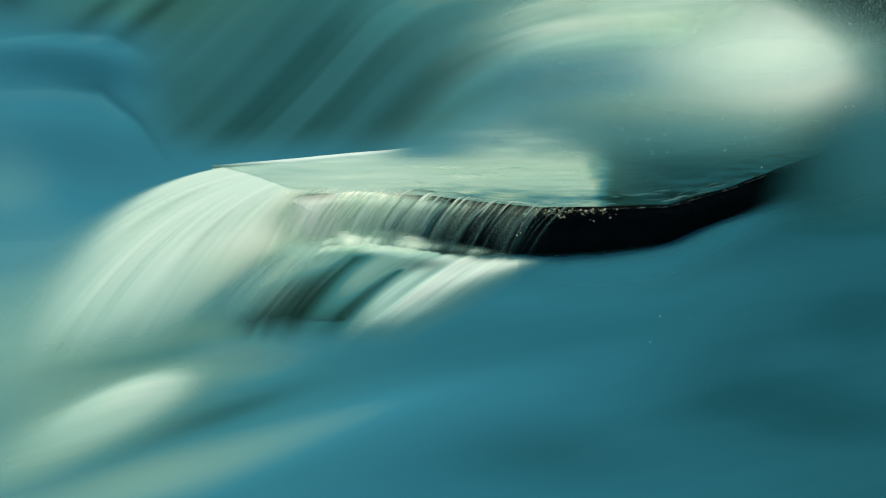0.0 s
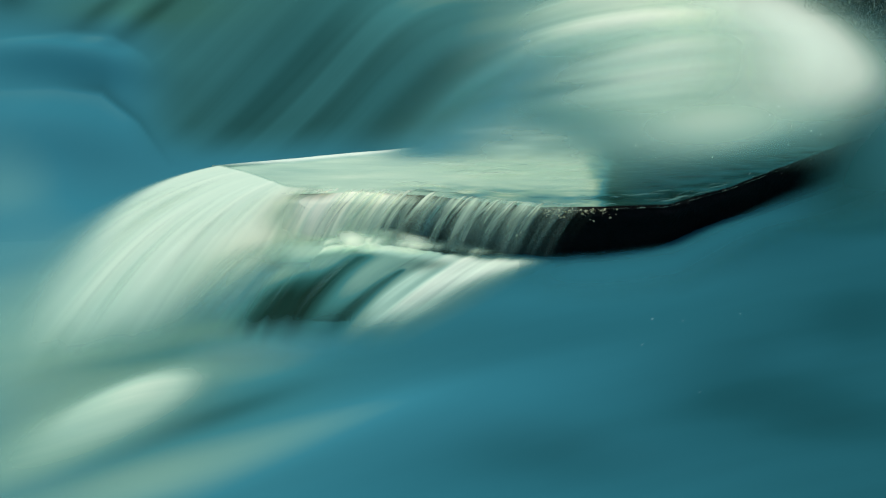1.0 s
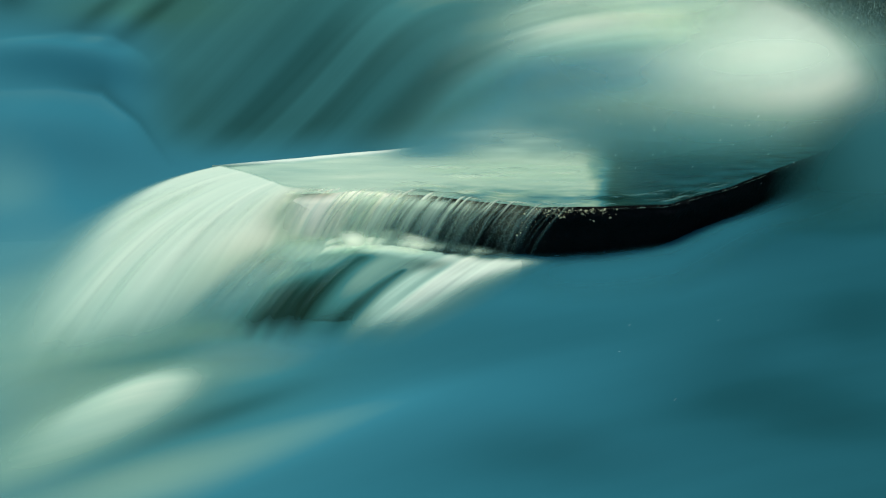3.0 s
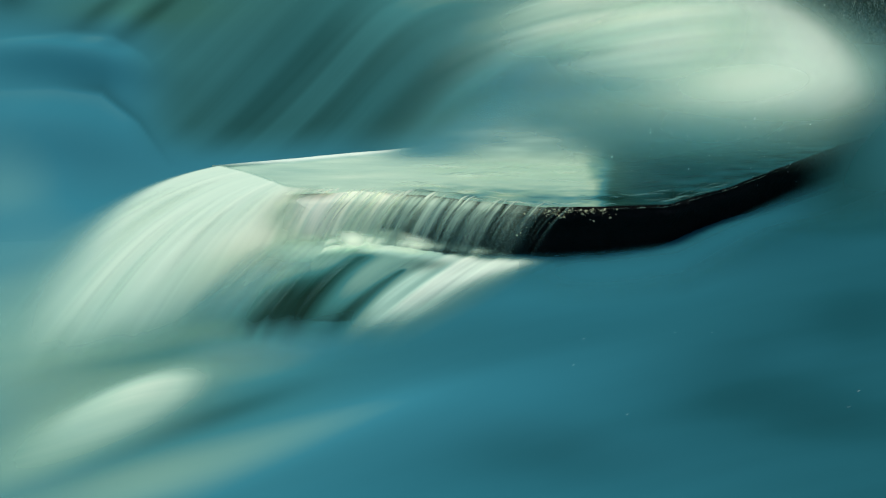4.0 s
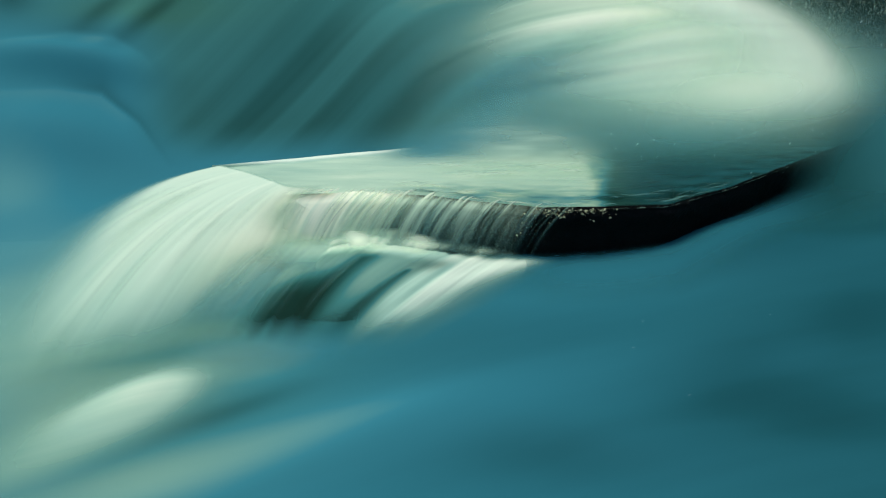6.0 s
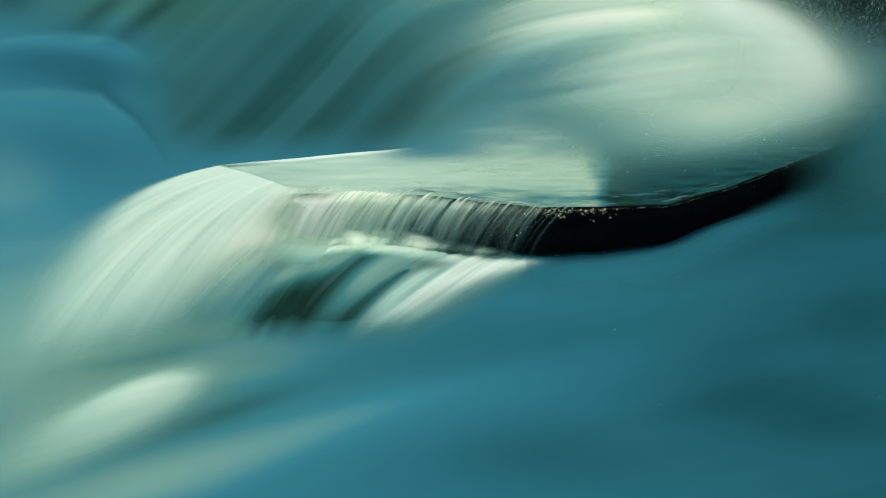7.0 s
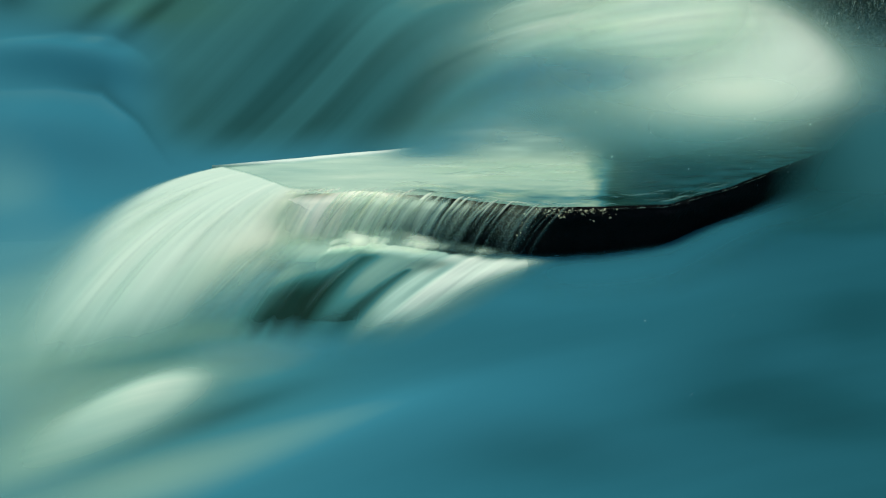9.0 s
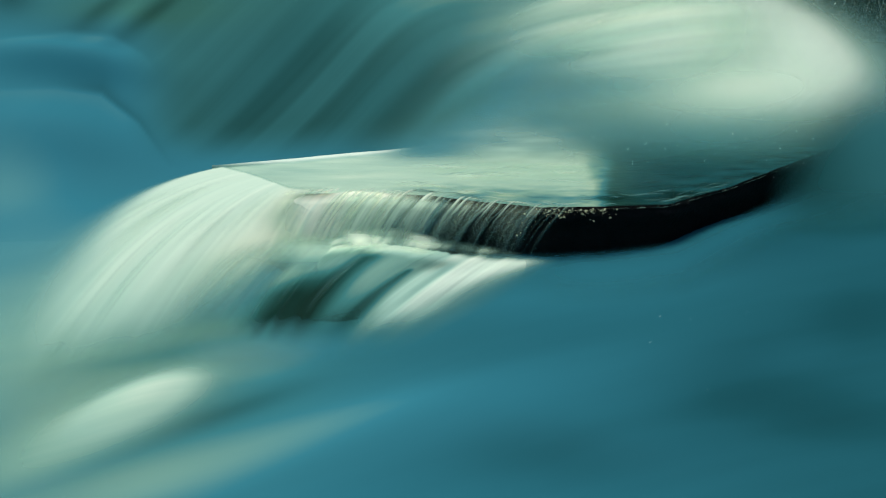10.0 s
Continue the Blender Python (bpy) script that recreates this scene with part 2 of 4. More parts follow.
def build_cascade():
    x, y = np.meshgrid(spread(-9, 9, 330, -2.3, 2.3), np.concatenate([np.linspace(0.0, 2.3, 330), np.linspace(2.3, 6, 20)[1:]]))
    z = back_z(x, y)
    s = across(x, y)
    slide = sm(-1.32, -1.0, x + 0.25 * (y - 1.0)) * sm(0.80, 1.04, y)
    foam_light = 0.425 - 0.075 * slide
    run = slide * (1 - 0.45 * sm(1.40, 1.75, y))
    foam_light -= run * (0.035 * bell(s, -0.55, 0.42) + 0.115 * bell(s, -0.857, 0.095) + 0.075 * bell(s, -0.53, 0.09) + 0.095 * bell(s, -0.21, 0.09) + 0.04 * bell(s, -1.06, 0.05))
    foam_light += run * (0.02 * bell(s, -0.68, 0.06) + 0.025 * bell(s, -0.37, 0.045) + 0.13 * bell(s, -0.02, 0.10) * sm(1.0, 1.35, y) + 0.02 * bell(s, -0.96, 0.04))
    foam_light -= 0.03 * run * bell(s, -0.45, 0.025) + 0.035 * run * bell(s, -0.75, 0.022) - 0.03 * run * bell(s, -0.60, 0.018)
    foam_light += 0.22 * sm(0.0, 0.7, x) * sm(1.22, 1.5, y) + 0.19 * sm(1.24, 1.60, y) * sm(-0.75, 0.1, x) - 0.03 * slide * (1 - sm(1.0, 1.3, y))
    # the blue shadow left of the plume, painted as less foam
    foam_light -= 0.07 * blob(x, y, 0.505, 0.782, -0.244, -0.019, -0.025, 0.069)
    # two round swells beside the slide, the farther one half hidden behind the nearer
    for xs, ys, deep, wide, at in (((-1.9, -1.61, -1.42, -1.25, -1.1), (1.169, 1.180, 1.155, 1.015, 0.80), 0.21, 0.045, -1.36),
                                   ((-1.9, -1.60, -1.40, -1.27, -1.1), (1.384, 1.434, 1.416, 1.331, 1.15), 0.09, 0.12, -1.50)):
        d = y - np.interp(x, xs, ys)
        # dark pocket behind each crest, and the crest's highlight painted paler before it
        foam_light -= deep * sm(-0.015, 0.03, d) * np.exp(-np.maximum(d, 0) / wide) * bell(x, at, 0.19)
        foam_light += 0.05 * np.exp(-np.maximum(-d, 0) / 0.10) * (1 - sm(-0.02, 0.015, d)) * (1 - sm(-1.36, -1.15, x))
    foam_light -= 0.16 * blob(x, y, -1.87, 1.60, 0.12, 0, 0.012, -0.08)
    foam_light -= 0.13 * blob(x, y, -1.455, 1.56, -0.10, -0.10, -0.03, 0.03)
    foam_light -= 0.15 * blob(x, y, -1.245, 1.53, -0.13, -0.13, -0.03, 0.03)
    foam_light += 0.05 * blob(x, y, -1.36, 1.53, -0.10, -0.11, -0.02, 0.02)
    foam_light += 0.09 * blob(x, y, -1.75, 0.66, 0.22, -0.001, 0.042, -0.26)
    white = 0.9 * blob(x, y, 1.045, 0.887, 0.574, -0.078, -0.042, -0.263, 2.2)
    # shade under the plume, put into the colour as low foam and silt
    veil = blob(x, y, 1.055, 0.528, 0.479, 0.019, -0.012, -0.191, 2.6)
    foam_light = foam_light * (1 - veil) + 0.42 * veil
    foam_light = foam_light * (1 - white) + 0.98 * white
    silt = 0.5 * veil * (1 - white) + 0.15 * sm(1.1, 1.8, y) + 0.7 * blob(x, y, -1.40, 1.56, 0.40, 0, 0.013, -0.10) + 0.50 * slide * (1 - sm(0.1, 0.5, x)) + 0.08
    # towards the pool the stream takes on the pool's own look
    calm = 1 - sm(0.30, 0.75, y)
    foam_light = foam_light * (1 - calm) + pool_foam_light(x, y) * calm
    silt = silt * (1 - calm) + pool_silt(x, y) * calm
    ob = grid("cascade", np.stack([x, y, z], -1), CASCADE, origin=(0, 0, 0), foam_light=foam_light, silt=silt, flow=(s, y), streak=(0.05 + 0.40 * run) * (1 - 0.9 * white) * (1 - 0.8 * veil))
    return tagged(ob, "streaky teal cascade sliding over dark sloping rock", "waterfall", kind="structure")


# ---- the ledge ----
def build_ledge():
    us = np.linspace(-0.862, 1.85, 420)
    fy, by = front_y(us), back_y(us)
    fy = np.convolve(np.pad(fy, 4, "edge"), np.ones(9) / 9, "valid")
    prof = [(-2.0, -0.3), (-2.0, 0.1), (-0.6, 0.198), (-0.5, 0.2), (0.0, 0.2), (0.008, 0.196), (0.0, 0.184), (-0.004, 0.165), (0.006, 0.14), (0.008, 0.10), (0.012, 0.06), (0.02, 0.0), (0.03, -0.1), (0.05, -0.35)]
    pts = np.zeros((len(us), len(prof), 3))
    for j, (d, z) in enumerate(prof):
        rough = np.array([noise.fractal(Vector((u * 11, z * 26, 3.0)), 1.0, 2.0, 5) for u in us])
        fine = np.array([noise.fractal(Vector((u * 60, z * 70, 8.0)), 1.0, 2.0, 3) for u in us])
        y = fy + 0.012 + (by - fy - 0.012) * -d if d <= -0.5 else fy + d
        if d == -2:
            y = fy + (by - fy) * (1 - 0.62 * sm(-0.3, 0.0, us)) + 0.004 * (j == 0)
        face = j >= 4
        pts[:, j, 0] = us
        pts[:, j, 1] = y + (0.012 * rough + 0.004 * fine if face else 0)
        pts[:, j, 2] = z + (0.005 * rough + 0.004 * fine if face else 0)
    root = grid("ledge_rock", pts[:, ::-1], ROCK, origin=(0.35, 0.0, 0.0))
    tagged(root, "black wet rock ledge with a steep shaded front", "rock")
    rnd = random.Random(4)
    # pale clumps stand for glints on the wet rim, dark ones are moss
    clumps = []
    for kind in range(4):
        bm = bmesh.new()
        bmesh.ops.create_icosphere(bm, subdivisions=1, radius=1.0)
        for v in bm.verts:
            v.co *= 1 + 0.9 * noise.noise(v.co * 2.2 + Vector((kind * 7, 0, 0)))
        me = bpy.data.meshes.new("moss_and_glint")
        bm.to_mesh(me)
        bm.free()
        me.materials.append(GLINT_MOSS if kind < 2 else DARK_MOSS)
        clumps.append(me)
    for _ in range(300):
        x = rnd.choice((rnd.gauss(0.395, 0.022), rnd.gauss(0.53, 0.04), rnd.uniform(0.33, 0.62)))
        drop = abs(rnd.gauss(0, 0.015))
        if rnd.random() < 0.14:
            x, drop = rnd.gauss(0.335, 0.02), rnd.uniform(0.0, 0.11)
            x -= 0.3 * drop
        ob = new("moss_and_glint", rnd.choice(clumps))
        ob.parent = root
        r = 0.0011 + 0.0036 * rnd.random() ** 2
        ob.scale = (r * rnd.uniform(0.8, 1.6), r, r * 0.8)
        ob.rotation_euler = (rnd.uniform(-0.4, 0.4), rnd.uniform(-0.4, 0.4), rnd.uniform(0, 3))
        ob.location = (x - 0.35, float(front_y(x)) - 0.006 + rnd.uniform(-0.008, 0.008), 0.206 - drop)
    # the glint along the wet bare edge, modelled as a thin broken pale tube
    xs = np.linspace(0.60, 1.30, 260)
    ring = []
    for x in xs:
        w = 0.0011 * max(0.05, noise.noise(Vector((x * 26, 1, 0))) + 0.30)
        y = float(np.interp(x, us, fy))
        ring.append([(x, y + 0.004 + w * math.cos(a), 0.2005 + 0.003 * noise.noise(Vector((x * 50, 4, 0))) + w * math.sin(a)) for a in (0, 1.57, 3.14, 4.71, 6.283)])
    bead = grid("edge_glint", np.array(ring), FILM, root, (0.35, 0, 0), foam_light=0.70, silt=0.1, cover=0.75)
    tagged(bead, "thin pale line painting the glint along the wet rock edge")
    return root


def build_film():
    us, vs = np.linspace(-0.862, 1.8, 330), np.linspace(0, 1, 80)
    u, v = np.meshgrid(us, vs)
    fy, by = front_y(u) + 0.006, back_y(u)
    y = fy + (by - fy) * v
    z = 0.209 + 0.0025 * fbm(u * 0.4, y, 14.0, 2.0) * (1 - sm(0.75, 1, v)) + 0.012 * np.exp(-((1 - v) / 0.05) ** 2) * (1 - sm(-0.4, 0.1, u))
    # sunlit film and the plume's shadow beyond its edge, painted as a foam drop
    foam_light = 0.805 - 0.60 * sm(0.0, 1.0, (u + 0.05 * y + 0.012 * 2.0 * fbm(u, y * 2.0, 12.0, 7.0) - 0.53) / (0.085 + 0.10 * v))
    foam_light += 0.06 * blob(u, y, 0.25, 0.429, 0.366, 0, -0.006, -0.178)
    front = blob(u, y, 0.30, -0.05, 0.383, -0.042, -0.004, -0.11)
    foam_light -= 0.28 * front
    foam_light -= 0.10 * blob(u, y, 0.808, 0.007, 0.245, 0, -0.013, -0.117)
    foam_light -= 0.05 * blob(u, y, -0.634, 0.182, 0.185, 0.034, 0.008, -0.078)
    rip = fbm(u * 0.40, y * 1.5, 16.0, 4.0)
    foam_light += rip * (0.025 + 0.16 * np.exp(-((v - 0.10) / 0.16) ** 2) * sm(-0.3, 0.2, u))
    # bright highlight painted along the back rim
    foam_light += 0.3 * sm(0.94, 0.99, v) * (1 - sm(-0.35, 0.1, u))
    cover = sm(0.0, 0.05, v + 0.035) * (0.97 - 0.12 * sm(0.5, 0.8, u)) * (1 - sm(-0.35, 0.0, u) * sm(0.5, 1.0, v))
    ob = grid("ledge_film", np.stack([u, y, z], -1), FILM, origin=(0.3, 0.2, 0.204), foam_light=foam_light, silt=(0.20 + 0.4 * front + 0.12 * sm(0.5, 0.65, u) + 0.4 * np.exp(-((u - 0.62) / 0.07) ** 2)) * (1 - sm(0.9, 0.97, v)), cover=cover, flow=(y, u))
    tagged(ob, "thin pale sheet of water sliding over the ledge", "water")
    rnd = random.Random(33)
    t, s = np.meshgrid(np.linspace(-1, 1, 15), np.linspace(-1, 1, 5), indexing="ij")
    for k in range(70):
        cx, off = rnd.uniform(-0.15, 1.05), 0.012 + 0.11 * rnd.random() ** 1.7
        if cx > 0.8:
            off = min(off, 0.06)
        long, wide, bow = rnd.uniform(0.02, 0.07), rnd.uniform(0.003, 0.008), rnd.uniform(-0.008, 0.012)
        px = cx + long * t
        py = front_y(px) + off + bow * t * t + wide * s + 0.004 * np.sin(5 * t + k)
        light = rnd.random() < 0.55
        bright = (0.80 if cx < 0.5 else 0.55) if light else 0.22
        grid("wavelet", np.stack([px, py, 0.2135 + 0.003 * (1 - s * s) * (1 - t * t)], -1), FILM, ob, (0.3, 0.2, 0.204), foam_light=bright, silt=0.35,
             cover=rnd.uniform(0.35, 0.75) * (1 - t * t) * (1 - s * s), flow=(py, px), streak=0.3, teal=0.0)
    return ob


def curtain(name, n, m, starts, mids, ends, heights, material, foam_light, silt, cover, parent=None, origin=None, ripple=0.0, lean=1.0, spanwise=14.0, fade=None, streak=0.6, span=(0.0, 1.0), lift=0.0):
    """Water running down flow lines: starts, mids and ends are stations (x, y) across the stream, heights the three levels."""
    u, v = np.meshgrid(np.linspace(*span, n), np.linspace(0, 1, m))

    def along(rows):
        rows = np.array(rows, float)
        s = np.linspace(0, 1, len(rows))
        k = np.linspace(0, 1, 400)
        out = []
        for c in (0, 1):
            q = np.interp(k, s, rows[:, c])
            q = np.convolve(np.pad(q, 30, mode="reflect", reflect_type="odd"), np.ones(61) / 61, "valid")
            out.append(np.interp(u, k, q))
        return out

    a, b, c = along(starts), along(mids), along(ends)
    wa, wb, wc = 2 * (v - 0.5) * (v - 1), -4 * v * (v - 1), 2 * v * (v - 0.5)
    x, y = (wa * a[i] + wb * b[i] + wc * c[i] for i in (0, 1))
    if callable(heights):
        z = heights(x, y)
    else:
        h = [np.interp(u, np.linspace(0, 1, len(q)), q) for q in ([k] if np.isscalar(k) else k for k in heights)]
        z = wa * h[0] + wb * h[1] + wc * h[2]
    wob = fbm(u * spanwise, v * 0.35, 1.0, 5.0)
    z = z + ripple * wob * np.sin(np.pi * np.clip(v, 0, 1)) ** 0.5
    if span != (0.0, 1.0):
        # a single ribbon, thickest along its middle
        p = (u - span[0]) / (span[1] - span[0]) * 2 - 1
        full, cover = cover, lambda *q: full(*q) * np.exp(-(1.8 * p) ** 2) * (1 - p ** 8)
    share, veil = foam_light(u, v, wob), np.clip(cover(u, v, wob), 0, 1)
    if fade is not None:
        # the edges thin out over the pool
        z = np.maximum(z, pool_z(x, y) + 0.006) + lift
        veil = veil * np.clip(fade(u, v, wob), 0, 1)
    return grid(name, np.stack([x, y, z], -1), material, parent, origin, share, silt(u, v, wob) if callable(silt) else silt, veil, flow=(u * lean, v * 0.8), streak=streak)


def build_left_fall():
    o = (-0.9, -0.1, 0.0)
    root = new("left_fall")
    root.location = o
    tagged(root, "milky white veil of water pouring off the ledge", "waterfall")
    lines = ([(-0.807, 0.255), (-0.68, 0.165), (-0.60, 0.075), (-0.53, 0.025), (-0.38, 0.045)],
             [(-1.451, -0.17), (-1.155, -0.268), (-0.934, -0.292), (-0.70, -0.25), (-0.47, -0.17)],
             [(-1.879, -1.031), (-1.461, -1.211), (-1.18, -1.012), (-0.90, -0.80), (-0.62, -0.60)],
             ((0.224, 0.226, 0.231, 0.235, 0.235), 0.105, -0.13), VEIL)

    def thin(u, v, w):
        return (1 - sm(0.62, 1.0, v + 0.03 * w)) * sm(0.0, 1.0, u / (0.02 + 0.36 * sm(0.0, 0.75, v)))

    curtain("sheet", 200, 150, *lines,
            lambda u, v, w: 0.885 - 0.12 * sm(0.35, 1.0, v) + 0.03 * w - 0.08 * (1 - sm(0.0, 0.35, u)) * sm(0.1, 0.6, v) - 0.18 * sm(0.45, 0.9, u) * sm(0.42, 0.75, v),
            lambda u, v, w: 0.10 + 0.12 * sm(0.5, 0.9, u) + 0.12 * sm(0.45, 0.8, u) * sm(0.3, 0.6, v),
            lambda u, v, w: sm(0.0, 1.0, v / (0.02 + 0.06 * sm(0.50, 0.85, u))) * (1 - sm(0.80 - 0.14 * sm(0.0, 0.2, v) * (1 - sm(0.25, 0.5, v)) - 0.16 * sm(0.48, 0.80, v), 1.0 - 0.06 * sm(0.48, 0.80, v), u + 0.05 * w)),
            parent=root, origin=o, ripple=0.004, spanwise=9.0, fade=thin)
    rnd = random.Random(21)
    for k in range(30):
        c, w = 0.10 + 0.029 * k + rnd.uniform(-0.02, 0.02), rnd.uniform(0.008, 0.05)
        top, low, power = rnd.uniform(0.0, 0.25), rnd.uniform(0.5, 0.95), rnd.uniform(0.06, 0.20)
        low = low if c < 0.6 else 0.5
        curtain("ribbon", 13, 60, *lines, lambda u, v, w: 0.97 - 0.08 * v + 0 * u, 0.15,
                lambda u, v, w, top=top, low=low, power=power: power * sm(top, top + 0.2, v) * (1 - sm(low - 0.3, low, v)),
                parent=root, origin=o, spanwise=9.0, fade=thin, streak=0.3, span=(c - w, c + w), lift=0.006)
    return root


def leap(e):
    """How far the water springs clear of the rock front on its way down."""
    return np.interp(e, (-0.6, -0.5, -0.40, -0.08, 0.10, 0.25, 0.5), (0.06, 0.08, 0.12, 0.12, 0.07, 0.05, 0.04))


def build_strands():
    """Single threads of water that bend over the front edge."""
    root = new("strand_curtain")
    root.location = (0.1, -0.05, 0.2)
    tagged(root, "separate white threads of water over black rock", "waterfall")
    rnd = random.Random(11)
    k, c = 26, 9
    t, s = np.meshgrid(np.linspace(0, 1, k), np.linspace(-1, 1, c), indexing="ij")
    x = -0.34
    while x < 0.47:
        wide = rnd.random() < 0.4
        w = rnd.uniform(0.011, 0.020) if wide else rnd.uniform(0.004, 0.009)
        w *= 1.0 - 0.3 * float(sm(0.2, 0.5, x))
        strength = (rnd.uniform(0.45, 0.85) if wide else rnd.uniform(0.25, 0.75)) * (1 - 0.55 * float(sm(0.05, 0.45, x)))
        reach, fall, bend = rnd.uniform(0.125, 0.17), rnd.uniform(0.14, 0.185), rnd.uniform(0.75, 0.95)
        px = x - reach * t ** bend + s * w * (0.7 + 0.6 * t)
        # each thread starts as a rounded tongue
        over = 0.045 * (1 - sm(0, 0.4, t + 0.12 * s * s))
        py = front_y(x) + over - 0.030 - leap(x) * t + 0.3 * w * (s * s - 1)
        pz = 0.216 - fall * (1 - 2.0 * (leap(x) - 0.04)) * np.clip((t - 0.10) / 0.90, 0, 1) ** 1.6 + 0.005 * (1 - s * s) * (1 - t)
        tongue = sm(0.0, 0.10, t - 0.10 * s * s)
        cover = np.exp(-(1.7 * s) ** 2) * (1 - s ** 8) * tongue * (1 - 0.75 * sm(0.25, 1.0, t)) * strength
        grid("strand", np.stack([px, py, pz], -1), THREAD, root, (0.1, -0.05, 0.2), foam_light=0.90 - 0.22 * t - 0.10 * sm(0.05, 0.3, x), silt=0.22, cover=cover, flow=(s * w + x, t * 0.2), teal=0.6)
        x += rnd.uniform(0.015, 0.036)
    # the broad bright tongue where the sheet tears open
    for x, w, power in ((-0.035, 0.016, 0.95), (0.105, 0.010, 0.8), (0.085, 0.007, 0.6), (-0.12, 0.012, 0.6), (0.205, 0.008, 0.7), (0.262, 0.007, 0.7), (0.352, 0.008, 0.6)):
        px = x - 0.15 * t ** 0.85 + s * w * (0.6 + 0.8 * t)
        py = front_y(x) + 0.040 * (1 - sm(0, 0.4, t)) - 0.034 - leap(x) * t
        pz = 0.219 - 0.17 * (1 - 2.0 * (leap(x) - 0.04)) * np.clip((t - 0.10) / 0.90, 0, 1) ** 1.6 + 0.006 * (1 - s * s) * (1 - t)
        cover = power * (1 - np.abs(s) ** 3) * sm(0.0, 0.07, t - 0.06 * s * s) * (1 - sm(0.15, 0.85, t))
        grid("strand", np.stack([px, py, pz], -1), THREAD, root, (0.1, -0.05, 0.2), foam_light=0.92 - 0.2 * t, silt=0.18, cover=cover, flow=(s * w + x, t * 0.2), teal=0.5)
    return root


def build_strand_veil():
    """The sheet that pours over the front edge: whole at one end, torn into gaps towards the bare rock."""
    e, v = np.meshgrid(np.linspace(-0.62, 0.44, 430), np.linspace(0, 1, 46))
    x = e - 0.135 * v ** 0.85
    y = front_y(e) + 0.03 * (1 - sm(0, 0.3, v)) - 0.028 - leap(e) * v
    z = 0.217 - 0.005 * (1 - sm(-0.42, -0.30, e)) - (0.19 - 0.35 * (leap(e) - 0.05)) * np.clip((v - 0.10) / 0.90, 0, 1) ** 1.5
    fine, broad = fbm(e * 46, v * 0.7, 1.0, 9.0), fbm(e * 13, v * 0.5, 1.0, 4.0)
    dense = np.interp(e, (-0.62, -0.30, -0.16, -0.06, -0.02, 0.0, 0.05, 0.09, 0.11, 0.25, 0.44), (1.3, 1.2, 0.92, 0.62, 0.26, 0.46, 0.42, 0.08, 0.12, 0.06, 0.0))
    torn = sm(-0.35, 0.0, e)
    cover = np.clip(dense + (0.55 * fine + 0.35 * broad) * (0.25 + 0.6 * torn), 0, 1) * sm(0, np.maximum(0.03, 0.05 + (0.20 + 0.16 * fine) * torn + 0.05 * (1 - sm(-0.48, -0.36, e))), v) * sm(-0.62, -0.54, e)
    cover *= 1 - 0.6 * (1 - sm(0.08, 0.35, v)) * (1 - sm(-0.44, -0.30, e))
    cover *= 1 - (0.35 + 0.45 * torn) * sm(0.35, 1.0, v) * torn
    o = (-0.2, -0.03, 0.1)
    foam_light = 0.90 + 0.08 * (1 - sm(-0.25, -0.05, e)) + 0.10 * fine + 0.05 * broad - (0.06 + 0.26 * sm(-0.45, -0.1, e)) * v - 0.22 * bell(e, 0.03, 0.04)
    ob = grid("strand_veil", np.stack([x, y, z], -1), THREAD, origin=o, foam_light=foam_light, silt=0.12 + 0.10 * sm(-0.45, -0.15, e) - 0.10 * bell(e, 0.03, 0.04),
              cover=cover * (1 - sm(0.70 + 0.2 * sm(-0.4, -0.2, e), 1, v)), flow=(e * 1.1, v * 0.2), streak=0.5, teal=0.5)
    tagged(ob, "thin milky sheet of water torn open across the rock front", "waterfall")
    # the ragged lip where the sheet folds over the edge
    rnd = random.Random(17)
    t, q = np.meshgrid(np.linspace(-1, 1, 11), np.linspace(-1, 1, 7), indexing="ij")
    for k in range(26):
        cx = rnd.uniform(-0.60, -0.40) if k < 16 else rnd.uniform(-0.40, -0.08)
        cy = float(front_y(cx)) + rnd.uniform(-0.012, 0.012)
        long, wide = rnd.uniform(0.012, 0.035), rnd.uniform(0.005, 0.012)
        lx, ly = cx + long * t * 0.8 - wide * q * 0.4, cy + long * t * 0.7 + wide * q
        lz = 0.219 + 0.006 * (1 - t * t) * (1 - q * q) + 0.002 * np.sin(3 * t + k)
        grid("lip_curl", np.stack([lx, ly, lz], -1), THREAD, ob, o, foam_light=0.96, silt=0.22, cover=rnd.uniform(0.15, 0.45) * (1 - t * t) * (1 - q * q), flow=(lx, ly), streak=0.3, teal=0.0)
    return ob


def build_gauze():
    """Thin spray that drifts along the bare rock front."""
    e, v = np.meshgrid(np.linspace(-0.30, 0.34, 240), np.linspace(0, 1, 40))
    x = e - 0.135 * v ** 0.85
    y = front_y(e) + 0.03 * (1 - sm(0, 0.3, v)) - 0.050 - leap(e) * v
    z = 0.219 - (0.19 - 0.35 * (leap(e) - 0.05)) * np.clip((v - 0.12) / 0.88, 0, 1) ** 1.5
    w = fbm(e * 40, v * 0.7, 1.0, 13.0)
    cover = np.clip(0.55 + 0.7 * w, 0, 1) * sm(-0.30, -0.18, e) * (1 - sm(0.05, 0.34, e)) * sm(0, 0.2, v) * (1 - 0.6 * sm(0.3, 1, v)) * (1 - sm(0.85, 1, v))
    ob = grid("strand_gauze", np.stack([x, y, z], -1), THREAD, origin=(0.0, -0.08, 0.1), foam_light=0.82 + 0.1 * w - 0.2 * v, silt=0.22, cover=cover, flow=(e * 1.1, v * 0.2), streak=0.5, teal=0.5)
    return tagged(ob, "drifting gauze of thin water across the rock front", "waterfall")


